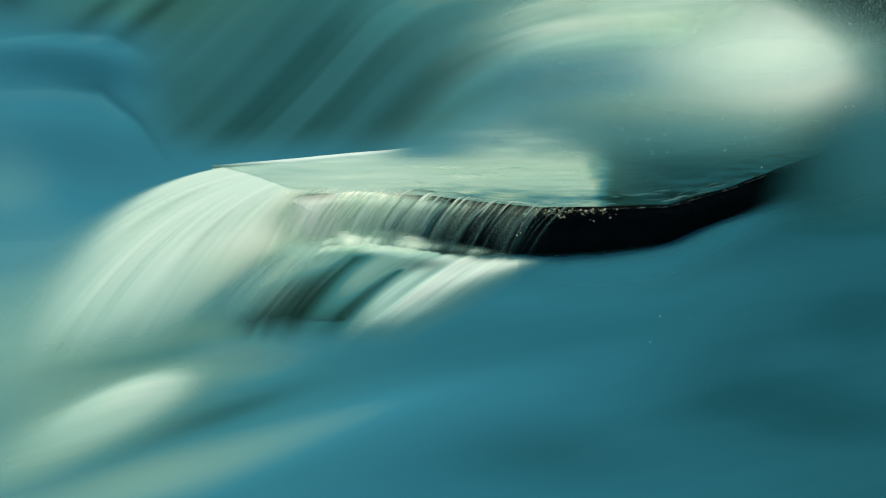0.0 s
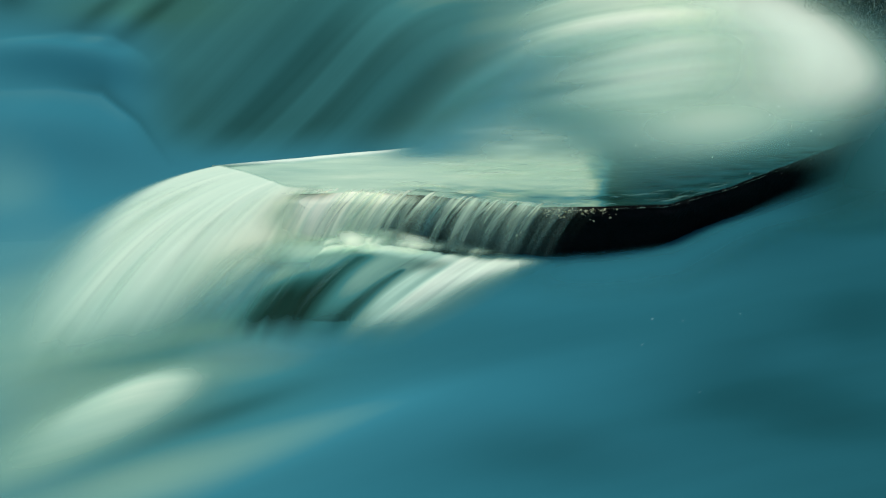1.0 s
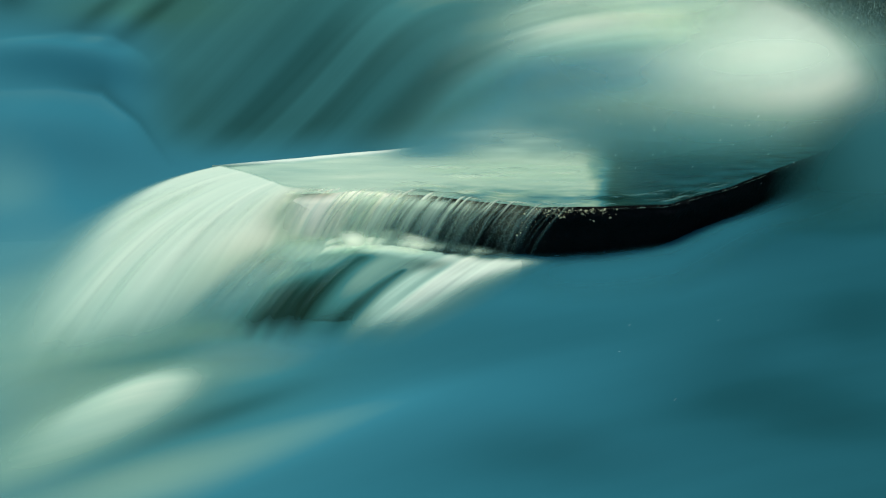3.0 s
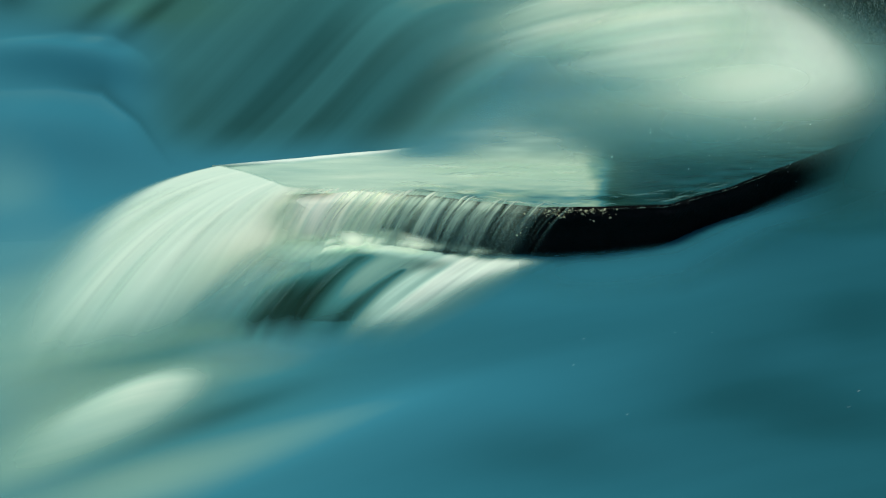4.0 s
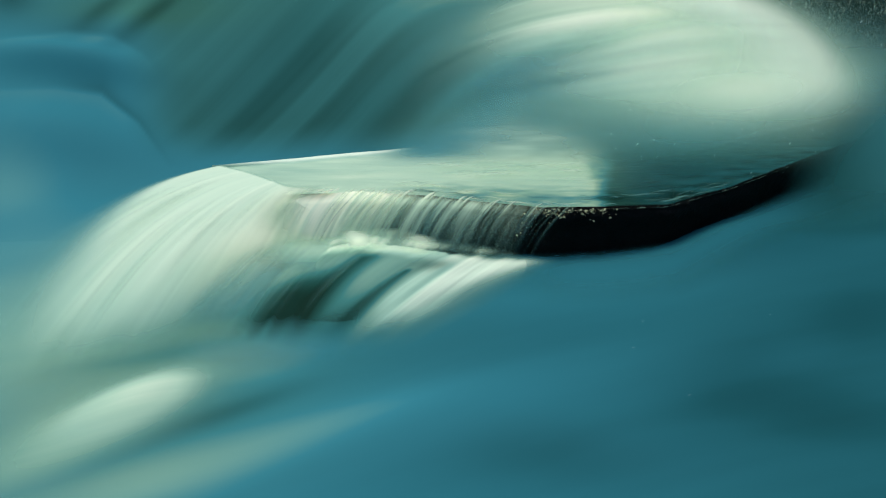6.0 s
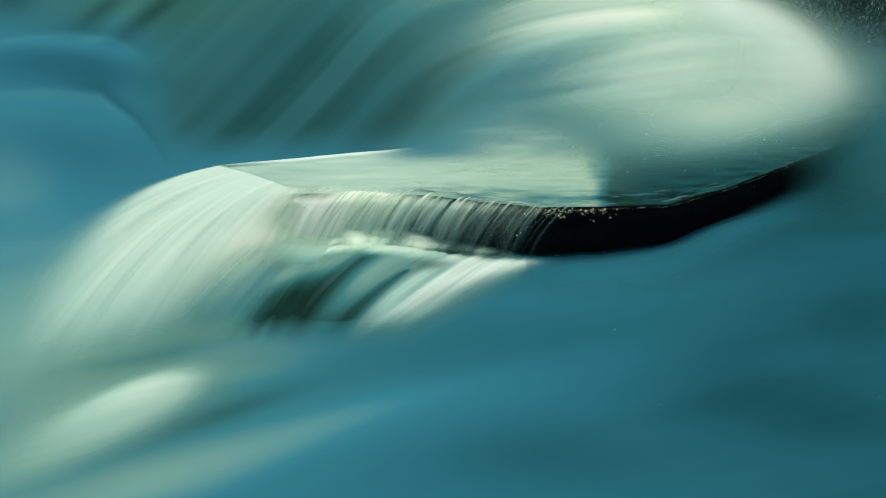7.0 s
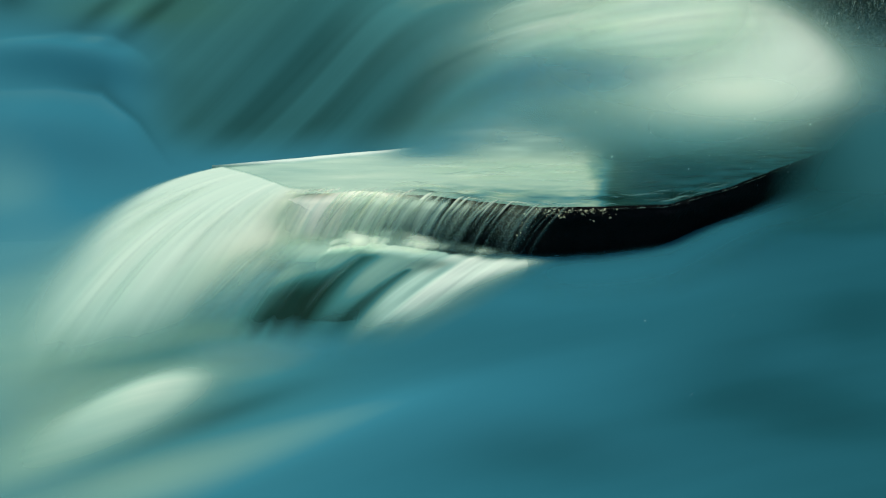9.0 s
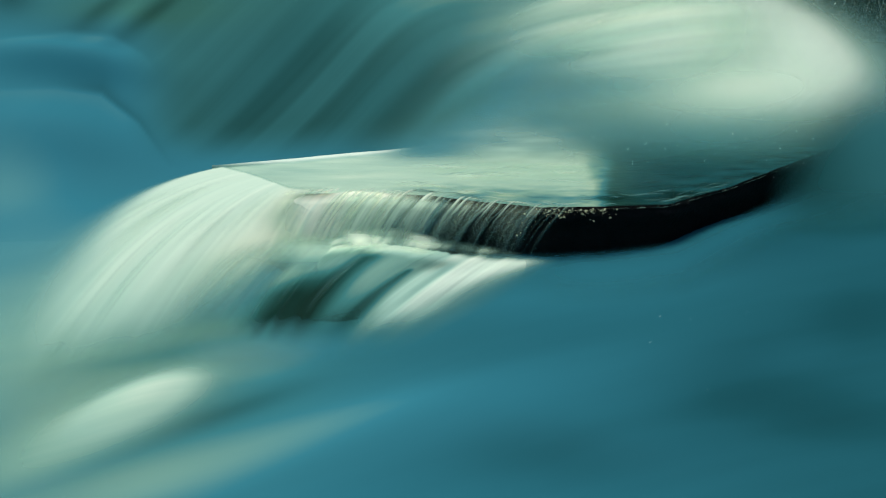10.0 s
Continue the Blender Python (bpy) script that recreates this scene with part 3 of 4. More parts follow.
def build_step():
    """The small rock below the ledge, with its fan of white water."""
    rock = curtain("step_rock", 110, 90,
                   [(-0.44, -0.11), (-0.36, -0.10), (-0.27, -0.10), (-0.13, -0.13), (0.02, -0.13)],
                   [(-0.51, -0.27), (-0.45, -0.28), (-0.36, -0.29), (-0.26, -0.33), (-0.14, -0.34)],
                   [(-0.55, -0.40), (-0.52, -0.43), (-0.46, -0.45), (-0.39, -0.47), (-0.31, -0.48)],
                   ((-0.06, 0.0, 0.045, 0.055, 0.0), (-0.08, -0.01, 0.03, 0.035, -0.04), (-0.26, -0.22, -0.20, -0.20, -0.22)), STEP,
                   lambda u, v, w: 0.3 + 0 * u, 0.0, lambda u, v, w: 1.0 + 0 * u, origin=(-0.35, -0.3, -0.1), ripple=0.014, spanwise=7.0)
    tagged(rock, "low dark green rock under the running water", "rock")
    stones = random.Random(14)
    bm = bmesh.new()
    bmesh.ops.create_icosphere(bm, subdivisions=2, radius=1.0)
    for v in bm.verts:
        v.co *= 1 + 0.35 * noise.noise(v.co * 1.7)
    me = bpy.data.meshes.new("stone")
    bm.to_mesh(me)
    bm.free()
    me.materials.append(PEBBLE)
    cx, cy = -0.157, -0.248
    for k in range(9):
        ob = new("stone", me)
        ob.parent = rock
        q = stones.uniform(0.005, 0.011)
        ob.scale = (q * 1.7, q, q * 0.7)
        ob.rotation_euler = (stones.uniform(-0.3, 0.3), stones.uniform(-0.3, 0.3), stones.uniform(0, 3))
        ob.location = Vector((cx + stones.uniform(-0.06, 0.06), cy + stones.uniform(-0.04, 0.04), 0.070 + stones.uniform(-0.008, 0.004))) - rock.location
    o = (-0.1, -0.3, 0.0)
    fan = new("step_fan")
    fan.location = o
    tagged(fan, "fan of white water spreading over a low rock", "waterfall")
    lines = ([(-0.59, -0.18), (-0.453, -0.114), (-0.323, -0.087), (-0.189, -0.146), (-0.038, -0.208), (0.092, -0.164), (0.235, -0.123), (0.43, -0.10)],
             [(-0.711, -0.314), (-0.599, -0.333), (-0.499, -0.351), (-0.39, -0.361), (-0.26, -0.438), (-0.134, -0.453), (0.04, -0.412), (0.262, -0.318)],
             [(-0.8, -0.523), (-0.7, -0.56), (-0.62, -0.595), (-0.541, -0.617), (-0.452, -0.67), (-0.366, -0.7), (-0.25, -0.720), (-0.085, -0.726)],
             ((0.05, 0.06, 0.075, 0.085, 0.08, 0.06, 0.035, 0.005), (-0.02, 0.0, 0.03, 0.045, 0.045, 0.035, 0.015, -0.02), (-0.10, -0.10, -0.10, -0.095, -0.09, -0.085, -0.08, -0.075)), VEIL)

    def thin(u, v, w):
        return (1 - sm(0.62 + 0.16 * (1 - sm(0.4, 0.6, u)), 1.0, v + 0.05 * w)) * (1 - sm(0.90 - 0.22 * sm(0, 0.6, v), 1.0, u)) * sm(0.0, 0.03 + 0.13 * sm(0.55, 0.8, u), v + 0.03 * w) * sm(0, 0.14, u)

    def white(u, v, w):
        """Foam along the ridge and in the fan, thin dark water in the channels between."""
        u = (7 * u - 1) / 6
        f = 0.58 + (0.36 - 0.12 * sm(0.35, 0.9, v)) * sm(0.50, 0.72, u + 0.04 * w) - 0.07 * bell(u, 0.42, 0.14) * sm(0.15, 0.3, v) - 0.12 * sm(0.5, 1.0, v) + 0.12 * (1 - sm(-0.10, 0.12, u)) * (1 - sm(0.3, 0.6, v))
        f += 0.34 * (1 - sm(0.06, 0.22, v + 0.05 * w)) * (1 - sm(0.40, 0.66, u))
        f -= 0.30 * bell(u + 0.05 * (v - 0.3), 0.315, 0.04 + 0.06 * v) * sm(0.12, 0.24, v)
        f -= 0.56 * bell(u, 0.13, 0.18) * sm(0.30, 0.62, v)
        f += 0.10 * bell(u, 0.42, 0.05) * sm(0.12, 0.3, v) * (1 - sm(0.4, 0.8, v))
        f -= 0.36 * bell(u + 0.02 * (v - 0.4), 0.53, 0.012 + 0.06 * np.clip(v - 0.28, 0, 1)) * sm(0.26, 0.31, v) * (1 - 0.5 * sm(0.6, 0.9, v))
        f -= 0.08 * bell(u, 0.48, 0.07) * sm(0.45, 0.7, v)
        f += 0.10 * bell(u, 0.60, 0.04) * (1 - sm(0.5, 0.8, v)) - 0.13 * bell(u, 0.66, 0.03) * sm(0.15, 0.3, v) * (1 - sm(0.45, 0.75, v))
        return f + 0.05 * w

    curtain("sheet", 260, 150, *lines, white, lambda u, v, w: 0.04 + 0.76 * (1 - sm(0.40, 0.82, white(u, v, w))),
            lambda u, v, w: 0.98 - 0.45 * bell(u, 0.655, 0.08) * bell(v, 0.20, 0.09) + 0 * u,
            parent=fan, origin=o, ripple=0.006, spanwise=13.0, fade=thin, streak=0.15)
    rnd = random.Random(5)
    for k in range(26):
        c, w = 0.20 + 0.029 * k + rnd.uniform(-0.02, 0.02), rnd.uniform(0.008, 0.035)
        top, low = rnd.uniform(0.02, 0.25), rnd.uniform(0.45, 0.9)
        power = rnd.uniform(0.06, 0.22) * (0.7 if c < 0.35 else 1.0 if c < 0.62 else 0.15)
        curtain("ribbon", 13, 50, *lines, lambda u, v, w: 0.86 - 0.22 * v + 0 * u, 0.05,
                lambda u, v, w, top=top, low=low, power=power: power * sm(top, top + 0.18, v) * (1 - sm(low - 0.4, low, v)),
                parent=fan, origin=o, spanwise=13.0, fade=thin, streak=0.3, span=(c - w, c + w), lift=0.004)
    ax, ay = plan(-0.74, -0.10, 80, -0.34, 0.02, 50)
    grid("apron", np.stack([ax, ay, 0.058 + 0.10 * (ay + 0.15)], -1), VEIL, fan, o, foam_light=0.78 - 0.25 * sm(0.12, 0.30, -ay), silt=0.15,
         cover=sm(-0.74, -0.60, ax) * (1 - sm(-0.26, -0.10, ax)) * (1 - sm(0.14, 0.34, -ay)), flow=(ax, ay), streak=0.3, teal=0.3)
    # the foaming ridge where the upper sheet lands
    curtain("foam_ridge", 200, 40,
            [(-0.513, -0.122), (-0.374, -0.07), (-0.252, -0.07), (-0.13, -0.089), (0.012, -0.105), (0.154, -0.109), (0.306, -0.121)],
            [(-0.538, -0.186), (-0.389, -0.159), (-0.269, -0.166), (-0.148, -0.19), (-0.008, -0.186), (0.133, -0.159), (0.284, -0.151)],
            [(-0.574, -0.249), (-0.435, -0.243), (-0.316, -0.245), (-0.186, -0.273), (-0.047, -0.271), (0.092, -0.225), (0.243, -0.179)],
            ((0.09, 0.10, 0.105, 0.10, 0.085, 0.06, 0.03), (0.085, 0.10, 0.105, 0.10, 0.085, 0.06, 0.03), (0.07, 0.085, 0.09, 0.09, 0.08, 0.055, 0.025)), VEIL,
            lambda u, v, w: 0.88 + 0.06 * bell(u, 0.27, 0.10) + 0.05 * w, 0.12,
            lambda u, v, w: (0.72 - 0.35 * bell(u, 0.40, 0.05) + 0.4 * w - 0.42 * sm(0.50, 0.70, u)) * np.exp(-((v - 0.45 - 0.10 * w) / 0.26) ** 2) * sm(0, 0.12, v) * (1 - sm(0.85, 1, v)) * sm(0, 0.2, u) * (1 - sm(0.8, 1, u)),
            parent=fan, origin=o, ripple=0.004, spanwise=12.0)
    t, q = np.meshgrid(np.linspace(-1, 1, 19), np.linspace(-1, 1, 13), indexing="ij")
    for cx, cy, long, wide, power in ((-0.33, -0.155, 0.07, 0.08, 0.7), (-0.11, -0.16, 0.07, 0.05, 0.5)):
        px, py = cx + long * t, cy + wide * q - 0.03 * t
        d = (1 - t * t) * (1 - q * q)
        grid("foam_puff", np.stack([px, py, 0.112 - 0.12 * np.maximum(0, -0.10 - py) + 0.005 * d], -1), VEIL, fan, o, foam_light=0.95, silt=0.08, cover=power * d ** 1.3, flow=(px, py), streak=0.3, teal=0.3)
    o = (-0.45, -0.3, 0.0)
    veil = new("step_veil")
    veil.location = o
    tagged(veil, "drifting thin white veil beside a low rock", "waterfall")
    lines = ([(-0.545, -0.214), (-0.348, -0.164), (-0.128, -0.189)],
             [(-0.697, -0.502), (-0.505, -0.502), (-0.277, -0.457)],
             [(-0.84, -0.65), (-0.666, -0.691), (-0.456, -0.733)],
             (0.13, 0.10, -0.04), VEIL)

    def body(u, v, w):
        return 0.55 * sm(0.0, 0.35, v) * (1 - sm(0.6, 1.0, v)) * sm(0, 0.35, u) * (1 - sm(0.45, 1.0, u + 0.1 * w))

    curtain("sheet", 120, 80, *lines, lambda u, v, w: 0.80 + 0.08 * w - 0.20 * sm(0.2, 0.9, v), 0.25, body, parent=veil, origin=o, ripple=0.004, spanwise=16.0)
    lines = (*lines[:3], (0.137, 0.107, -0.033), VEIL)
    for k in range(6):
        c, w = 0.18 + 0.10 * k + rnd.uniform(-0.02, 0.02), rnd.uniform(0.02, 0.05)
        curtain("ribbon", 13, 50, *lines, lambda u, v, w: 0.90 - 0.2 * v + 0 * u, 0.2, lambda u, v, w: 0.4 * body(u, v, w),
                parent=veil, origin=o, spanwise=16.0, streak=0.3, span=(c - w, c + w))
    return rock, fan, veil


def build_mound():
    x, y = plan(-2.1, -0.5, 120, -1.7, -0.35, 100)
    hump = blob(x, y, -0.98, -0.91, 0.20, 0.16, 0.05, -0.125)
    tail = blob(x, y, -1.222, -1.16, 0.305, 0.278, 0.086, -0.192)
    k = np.clip(0.98 * hump + 0.72 * tail, 0, 1)
    z = pool_z(x, y) + 0.005 + 0.045 * hump + 0.024 * tail
    ob = grid("mound", np.stack([x, y, z], -1), VEIL, origin=(-1.1, -0.8, -0.15), foam_light=0.70 + 0.16 * hump, silt=0.12,
              cover=0.88 * k, flow=(y - 0.5 * x, x))
    return tagged(ob, "rounded hump of white water in the pool", "water")


# ---- the plume and the spray ----
def build_plume():
    root = new("plume")
    root.location = (0.9, 0.9, 0.4)
    o = (0.9, 0.9, 0.4)
    tagged(root, "swelling white plume of water bursting onto the ledge", "waterfall")
    x, y = plan(-0.6, 2.2, 200, 0.15, 2.2, 190)
    halo = blob(x, y, 0.978, 0.91, 0.688, -0.064, -0.044, -0.34, 2.0)
    core = blob(x, y, 1.27, 0.875, 0.46, -0.075, -0.06, -0.28, 2.0)
    end = 1 - sm(1.45, 2.02, x + 0.93 * (np.maximum(y, 0.6) - 0.8))
    halo, core = halo * end, core * end
    lift = plume_z(x, y) + 0.02
    both = 1 - (1 - 0.93 * halo) * (1 - 0.95 * core)
    grid("plume_core", np.stack([x, y, lift], -1), VEIL, root, o, foam_light=0.86 + 0.05 * halo + 0.22 * core, silt=0.05 * (1 - core), cover=np.clip(both, 0, 1), flow=(x - 0.5 * y, y), streak=0.4 * (1 - 0.6 * core), teal=0.8)
    # the sweep's low-foam patch paints the blue shadow across its middle
    curtain("plume_sweep", 180, 120,
            [(1.207, 1.34), (1.382, 1.071), (1.419, 0.825), (1.393, 0.625), (1.288, 0.48)],
            [(0.407, 1.227), (0.457, 1.029), (0.507, 0.867), (0.498, 0.682), (0.405, 0.555)],
            [(-0.144, 0.866), (-0.131, 0.712), (-0.118, 0.596), (-0.096, 0.52), (-0.073, 0.466)],
            lambda x, y: plume_z(x, y) + 0.035, VEIL,
            lambda u, v, w: 0.75 - 0.12 * sm(0.35, 0.6, u) - 0.12 * v + 0.27 * blob(u, v, 0.34, 0.20, 0.16, 0, 0, 0.6) + 0.10 * blob(u, v, 0.14, 0.30, 0.08, 0, 0, 0.4) - 0.20 * blob(u, v, 0.66, 0.58, 0.13, 0, 0, 0.40) + 0.07 * w * (1 - sm(0.4, 0.55, u)),
            lambda u, v, w: 0.03 + 0.15 * (1 - sm(0.2, 0.5, u)),
            lambda u, v, w: np.clip(0.95 + 0.4 * w * (1 - sm(0.4, 0.55, u)) - 0.2 * sm(0.4, 0.6, u), 0, 1) * sm(0.0, 0.4, v) * (1 - sm(0.36, 1.0, v + 0.1 * w)) * sm(0, 0.2, u) * (1 - sm(0.72, 1.0, u)),
            parent=root, origin=o, ripple=0.004, spanwise=9.0)
    # falling water under the plume, darkened in colour for the shade there
    low = blob(x, y, 1.079, 0.553, 0.416, 0.034, -0.005, -0.178, 2.4)
    ob = grid("plume_skirt", np.stack([x, y, plume_z(x, y) + 0.005], -1), VEIL, root, o, foam_light=0.40 + 0.05 * low, silt=0.5, cover=0.95 * low, streak=0.3, flow=(x, y))
    return tagged(ob, "curtain of falling water under the plume, its shade painted grey-green") and root


def build_wing():
    o = (0.7, 0.8, 0.4)
    root = new("plume_wing")
    root.location = o
    tagged(root, "soft wing of white water beside the plume", "waterfall")
    lines = ([(1.573, 0.966), (1.593, 0.789), (1.524, 0.612), (1.35, 0.319)],
             [(0.761, 0.996), (0.791, 0.783), (0.756, 0.596), (0.694, 0.346)],
             [(0.036, 0.772), (0.057, 0.622), (0.078, 0.521), (0.163, 0.413)],
             lambda x, y: plume_z(x, y) + 0.08, VEIL)

    def body(u, v, w):
        return 0.92 * sm(0.0, 0.5, v) * (1 - sm(0.42, 1.0, v + 0.1 * w)) * sm(0, 0.35, u) * (1 - sm(0.6, 1.0, u))

    curtain("sheet", 150, 90, *lines, lambda u, v, w: 0.91 - 0.14 * sm(0.3, 1.0, v) - 0.14 * sm(0.5, 1.0, u) + 0.05 * w, 0.10, body,
            parent=root, origin=o, ripple=0.003, spanwise=6.0)
    above = (*lines[:3], lambda x, y: plume_z(x, y) + 0.09, VEIL)
    rnd = random.Random(8)
    for k in range(7):
        c, w = 0.20 + 0.09 * k + rnd.uniform(-0.03, 0.03), rnd.uniform(0.03, 0.08)
        power, light = rnd.uniform(0.10, 0.25), rnd.random() < 0.6
        curtain("ribbon", 13, 60, *above, lambda u, v, w, light=light: (0.97 if light else 0.66) - 0.10 * v + 0 * u, 0.08,
                lambda u, v, w, power=power: power * body(u, v, w), parent=root, origin=o, spanwise=6.0, streak=0.3, span=(c - w, c + w))
    return root


def build_film_veil():
    x, y = plan(0.0, 2.10, 140, -0.45, 1.25, 130)
    body = blob(x, y, 0.98, 0.24, 0.52, 0.10, -0.04, -0.42) * sm(-0.42, -0.02, y - front_y(x))
    ob = grid("film_veil", np.stack([x, y, np.maximum(0.222, plume_base(x, y)) + 0.17], -1), MIST, origin=(0.8, 0.35, 0.22), foam_light=0.93 + 0.10 * sm(0.1, 0.6, y), silt=0.14, cover=0.56 * body)
    return tagged(ob, "thin pale spray sweeping across the ledge", "mist")


def build_crest():
    """Pale water that slides down from the cascade onto the back of the ledge."""
    x, y = plan(-0.45, 0.95, 160, -0.02, 0.95, 110)
    body = blob(x, y, 0.258, 0.36, 0.32, 0, -0.008, -0.247, 1.7) + 0.2 * blob(x, y, 0.472, 0.205, 0.141, -0.079, -0.025, -0.188)
    rip = fbm(x * 0.25, y * 1.6, 14.0, 3.0)
    z = np.maximum(0.216, plume_z(x, y) + 0.05 * sm(0.2, 0.4, y))
    ob = grid("crest", np.stack([x, y, z], -1), VEIL, origin=(0.25, 0.35, 0.23), foam_light=0.74 + 0.05 * body + 0.02 * rip, silt=0.20, cover=np.clip(0.62 * body * (1 + 0.2 * rip), 0, 0.85), flow=(y, x), streak=0.15, teal=0.8)
    rnd = random.Random(12)
    t, q = np.meshgrid(np.linspace(-1, 1, 15), np.linspace(-1, 1, 5), indexing="ij")
    for k in range(14):
        cx, cy = rnd.uniform(-0.05, 0.48), rnd.uniform(0.08, 0.30)
        long, wide = rnd.uniform(0.05, 0.12), rnd.uniform(0.006, 0.014)
        px = cx + long * t
        py = cy + wide * q + 0.012 * np.sin(2 * t + k)
        pz = np.maximum(0.219, plume_z(px, py) + 0.05 * sm(0.2, 0.4, py) + 0.003) + 0.002 * (1 - q * q) * (1 - t * t)
        grid("wavelet", np.stack([px, py, pz], -1), FILM, ob, (0.25, 0.35, 0.23), foam_light=0.86 if k % 2 else 0.60, silt=0.25,
             cover=rnd.uniform(0.15, 0.4) * (1 - t * t) * (1 - q * q), flow=(py, px), streak=0.3, teal=0.0)
    return tagged(ob, "pale smooth crest of water behind the ledge", "water")


def build_mist():
    u, v = np.meshgrid(np.linspace(0, 1, 100), np.linspace(0, 1, 90))
    x, y, z = 0.95 + 1.3 * u, -0.15 + 0.10 * u + 0.72 * v, 0.06 + 0.58 * v
    cover = sm(0.15, 0.34, u + 0.9 * np.minimum(v - 0.42, 0) ** 2) * sm(0.04, 0.30, v) * (1 - sm(0.20, 0.64, v - 0.27 * sm(0.20, 0.50, u))) * 0.97
    ob = grid("mist", np.stack([x, y, z], -1), MIST, origin=(1.6, 0.15, 0.25), foam_light=0.19 + 0.12 * sm(0.25, 0.5, u) + 0.12 * v, silt=0.50, cover=cover * (1 - sm(0.92, 1, v)))
    return tagged(ob, "soft blue-green veil of drifting spray", "mist")


def build_side_mist():
    u, v = np.meshgrid(np.linspace(0, 1, 90), np.linspace(0, 1, 70))
    x, y, z = 1.26 + 1.2 * u, 0.80 + 0.30 * v, 0.12 + 0.55 * v
    cover = sm(0.0, 0.35, u) * np.exp(-((v - 0.43 + 0.06 * u) / 0.30) ** 2) * 0.92
    ob = grid("side_mist", np.stack([x, y, z], -1), MIST, origin=(1.9, 0.95, 0.4), foam_light=0.64 - 0.12 * u, silt=0.25, cover=cover * sm(0, 0.1, v) * (1 - sm(0.9, 1, v)))
    return tagged(ob, "pale blue spray drifting before the bank", "mist")


def build_surge():
    """Soft swell of spray that laps the foot of the ledge and drifts up its face."""
    u, v = np.meshgrid(np.linspace(0, 1, 180), np.linspace(0, 1, 80))
    x = 0.10 + 1.9 * u
    crest = np.interp(x, (0.10, 0.30, 0.50, 0.725, 0.96, 1.10, 1.29, 1.5, 2.0), (-0.01, 0.0, 0.008, 0.040, 0.058, 0.040, 0.02, 0.01, 0.01)) + 0.005 * np.sin(9 * x + 1)
    q = np.clip((v - 0.3) / 0.7, 0, 1)
    y = front_y(x) - 0.40 + 0.15 * np.clip(v / 0.3, 0, 1) + 0.24 * q
    low = pool_z(x, y) + 0.004
    rise = 0.026 + 0.03 * sm(1.0, 1.3, x)
    z = low + np.maximum(crest - 0.02 - low, 0) * sm(0.05, 0.5, v) + rise * q ** 1.7
    cover = (1 - sm(0.5, 1.0, q + 0.06 * np.sin(7 * x + 1) * sm(0.3, 0.6, q))) * sm(0, 0.62, v) * sm(0, 0.2, u) * (1 - sm(0.9, 1, u))
    ob = grid("surge", np.stack([x, y, z], -1), MIST, origin=(0.9, 0.0, 0.0), foam_light=pool_foam_light(x, y) + 0.05 * bell(x, 1.2, 0.3) * sm(0, 0.5, v), silt=0.0, cover=cover)
    return tagged(ob, "soft blue swell of spray at the rock foot", "mist")


def build_step_mist():
    u, v = np.meshgrid(np.linspace(0, 1, 120), np.linspace(0, 1, 40))
    x0, y0, x1, y1 = -1.047, -0.552, -0.046, -0.636
    x, y = x0 + (x1 - x0) * u, y0 + (y1 - y0) * u - 0.18 + 0.28 * v
    z = pool_z(x, y) + 0.004 + 0.080 * sm(0.0, 1.0, v) * np.sin(np.pi * u) ** 0.7
    cover = 0.60 * (1 - sm(0.30, 0.9, v)) * sm(0, 0.3, u) * (1 - sm(0.6, 1, u)) * sm(0, 0.5, v)
    ob = grid("step_mist", np.stack([x, y, z], -1), MIST, origin=(-0.5, -0.45, -0.1), foam_light=pool_foam_light(x, y) + 0.05 * v * np.sin(np.pi * u), silt=0.15, cover=cover)
    return tagged(ob, "soft spray rising at the foot of the rock", "mist")


def build_bank():
    u, v = np.meshgrid(np.linspace(0, 1, 110), np.linspace(0, 1, 90))
    x, y, z = 1.22 + 3.2 * u ** 1.3, 1.16 + 0.30 * v - 0.10 * u + 0.5 * (1 - sm(0, 0.08, u)), -0.2 + 1.7 * v
    n = fbm(x, z, 3.0, 6.0)
    ob = grid("bank_rock", np.stack([x + 0.05 * n, y - 0.10 * n, z], -1)[:, ::-1], BANK, origin=(2.2, 1.6, 0.0))
    return tagged(ob, "dark mossy wet rock bank behind the spray", "rock")


def drops(name, n, seed, box, size, lean, label, material, long=(1.5, 7.0), wander=0.3):
    """Flying drops, each drawn out along its fall."""
    rnd = random.Random(seed)
    verts, faces = [], []
    for _ in range(n):
        c = Vector([rnd.uniform(*b) for b in box])
        r = size * rnd.uniform(0.5, 1.2)
        d = Vector((lean + rnd.uniform(-wander, wander), 0, -1)).normalized() * r * rnd.uniform(*long)
        i = len(verts)
        side = Vector((r, 0, 0)), Vector((0, r, 0))
        verts += [c - d, c + side[0], c + side[1], c - side[0], c - side[1], c + d]
        for a, b in ((1, 2), (2, 3), (3, 4), (4, 1)):
            faces += [(i, i + b, i + a), (i + 5, i + a, i + b)]
    o = [sum(b) / 2 for b in box]
    ob = mesh_object(name, [tuple(v) for v in verts], faces, material, None, o)
    return tagged(ob, label, "spray", kind="stuff")


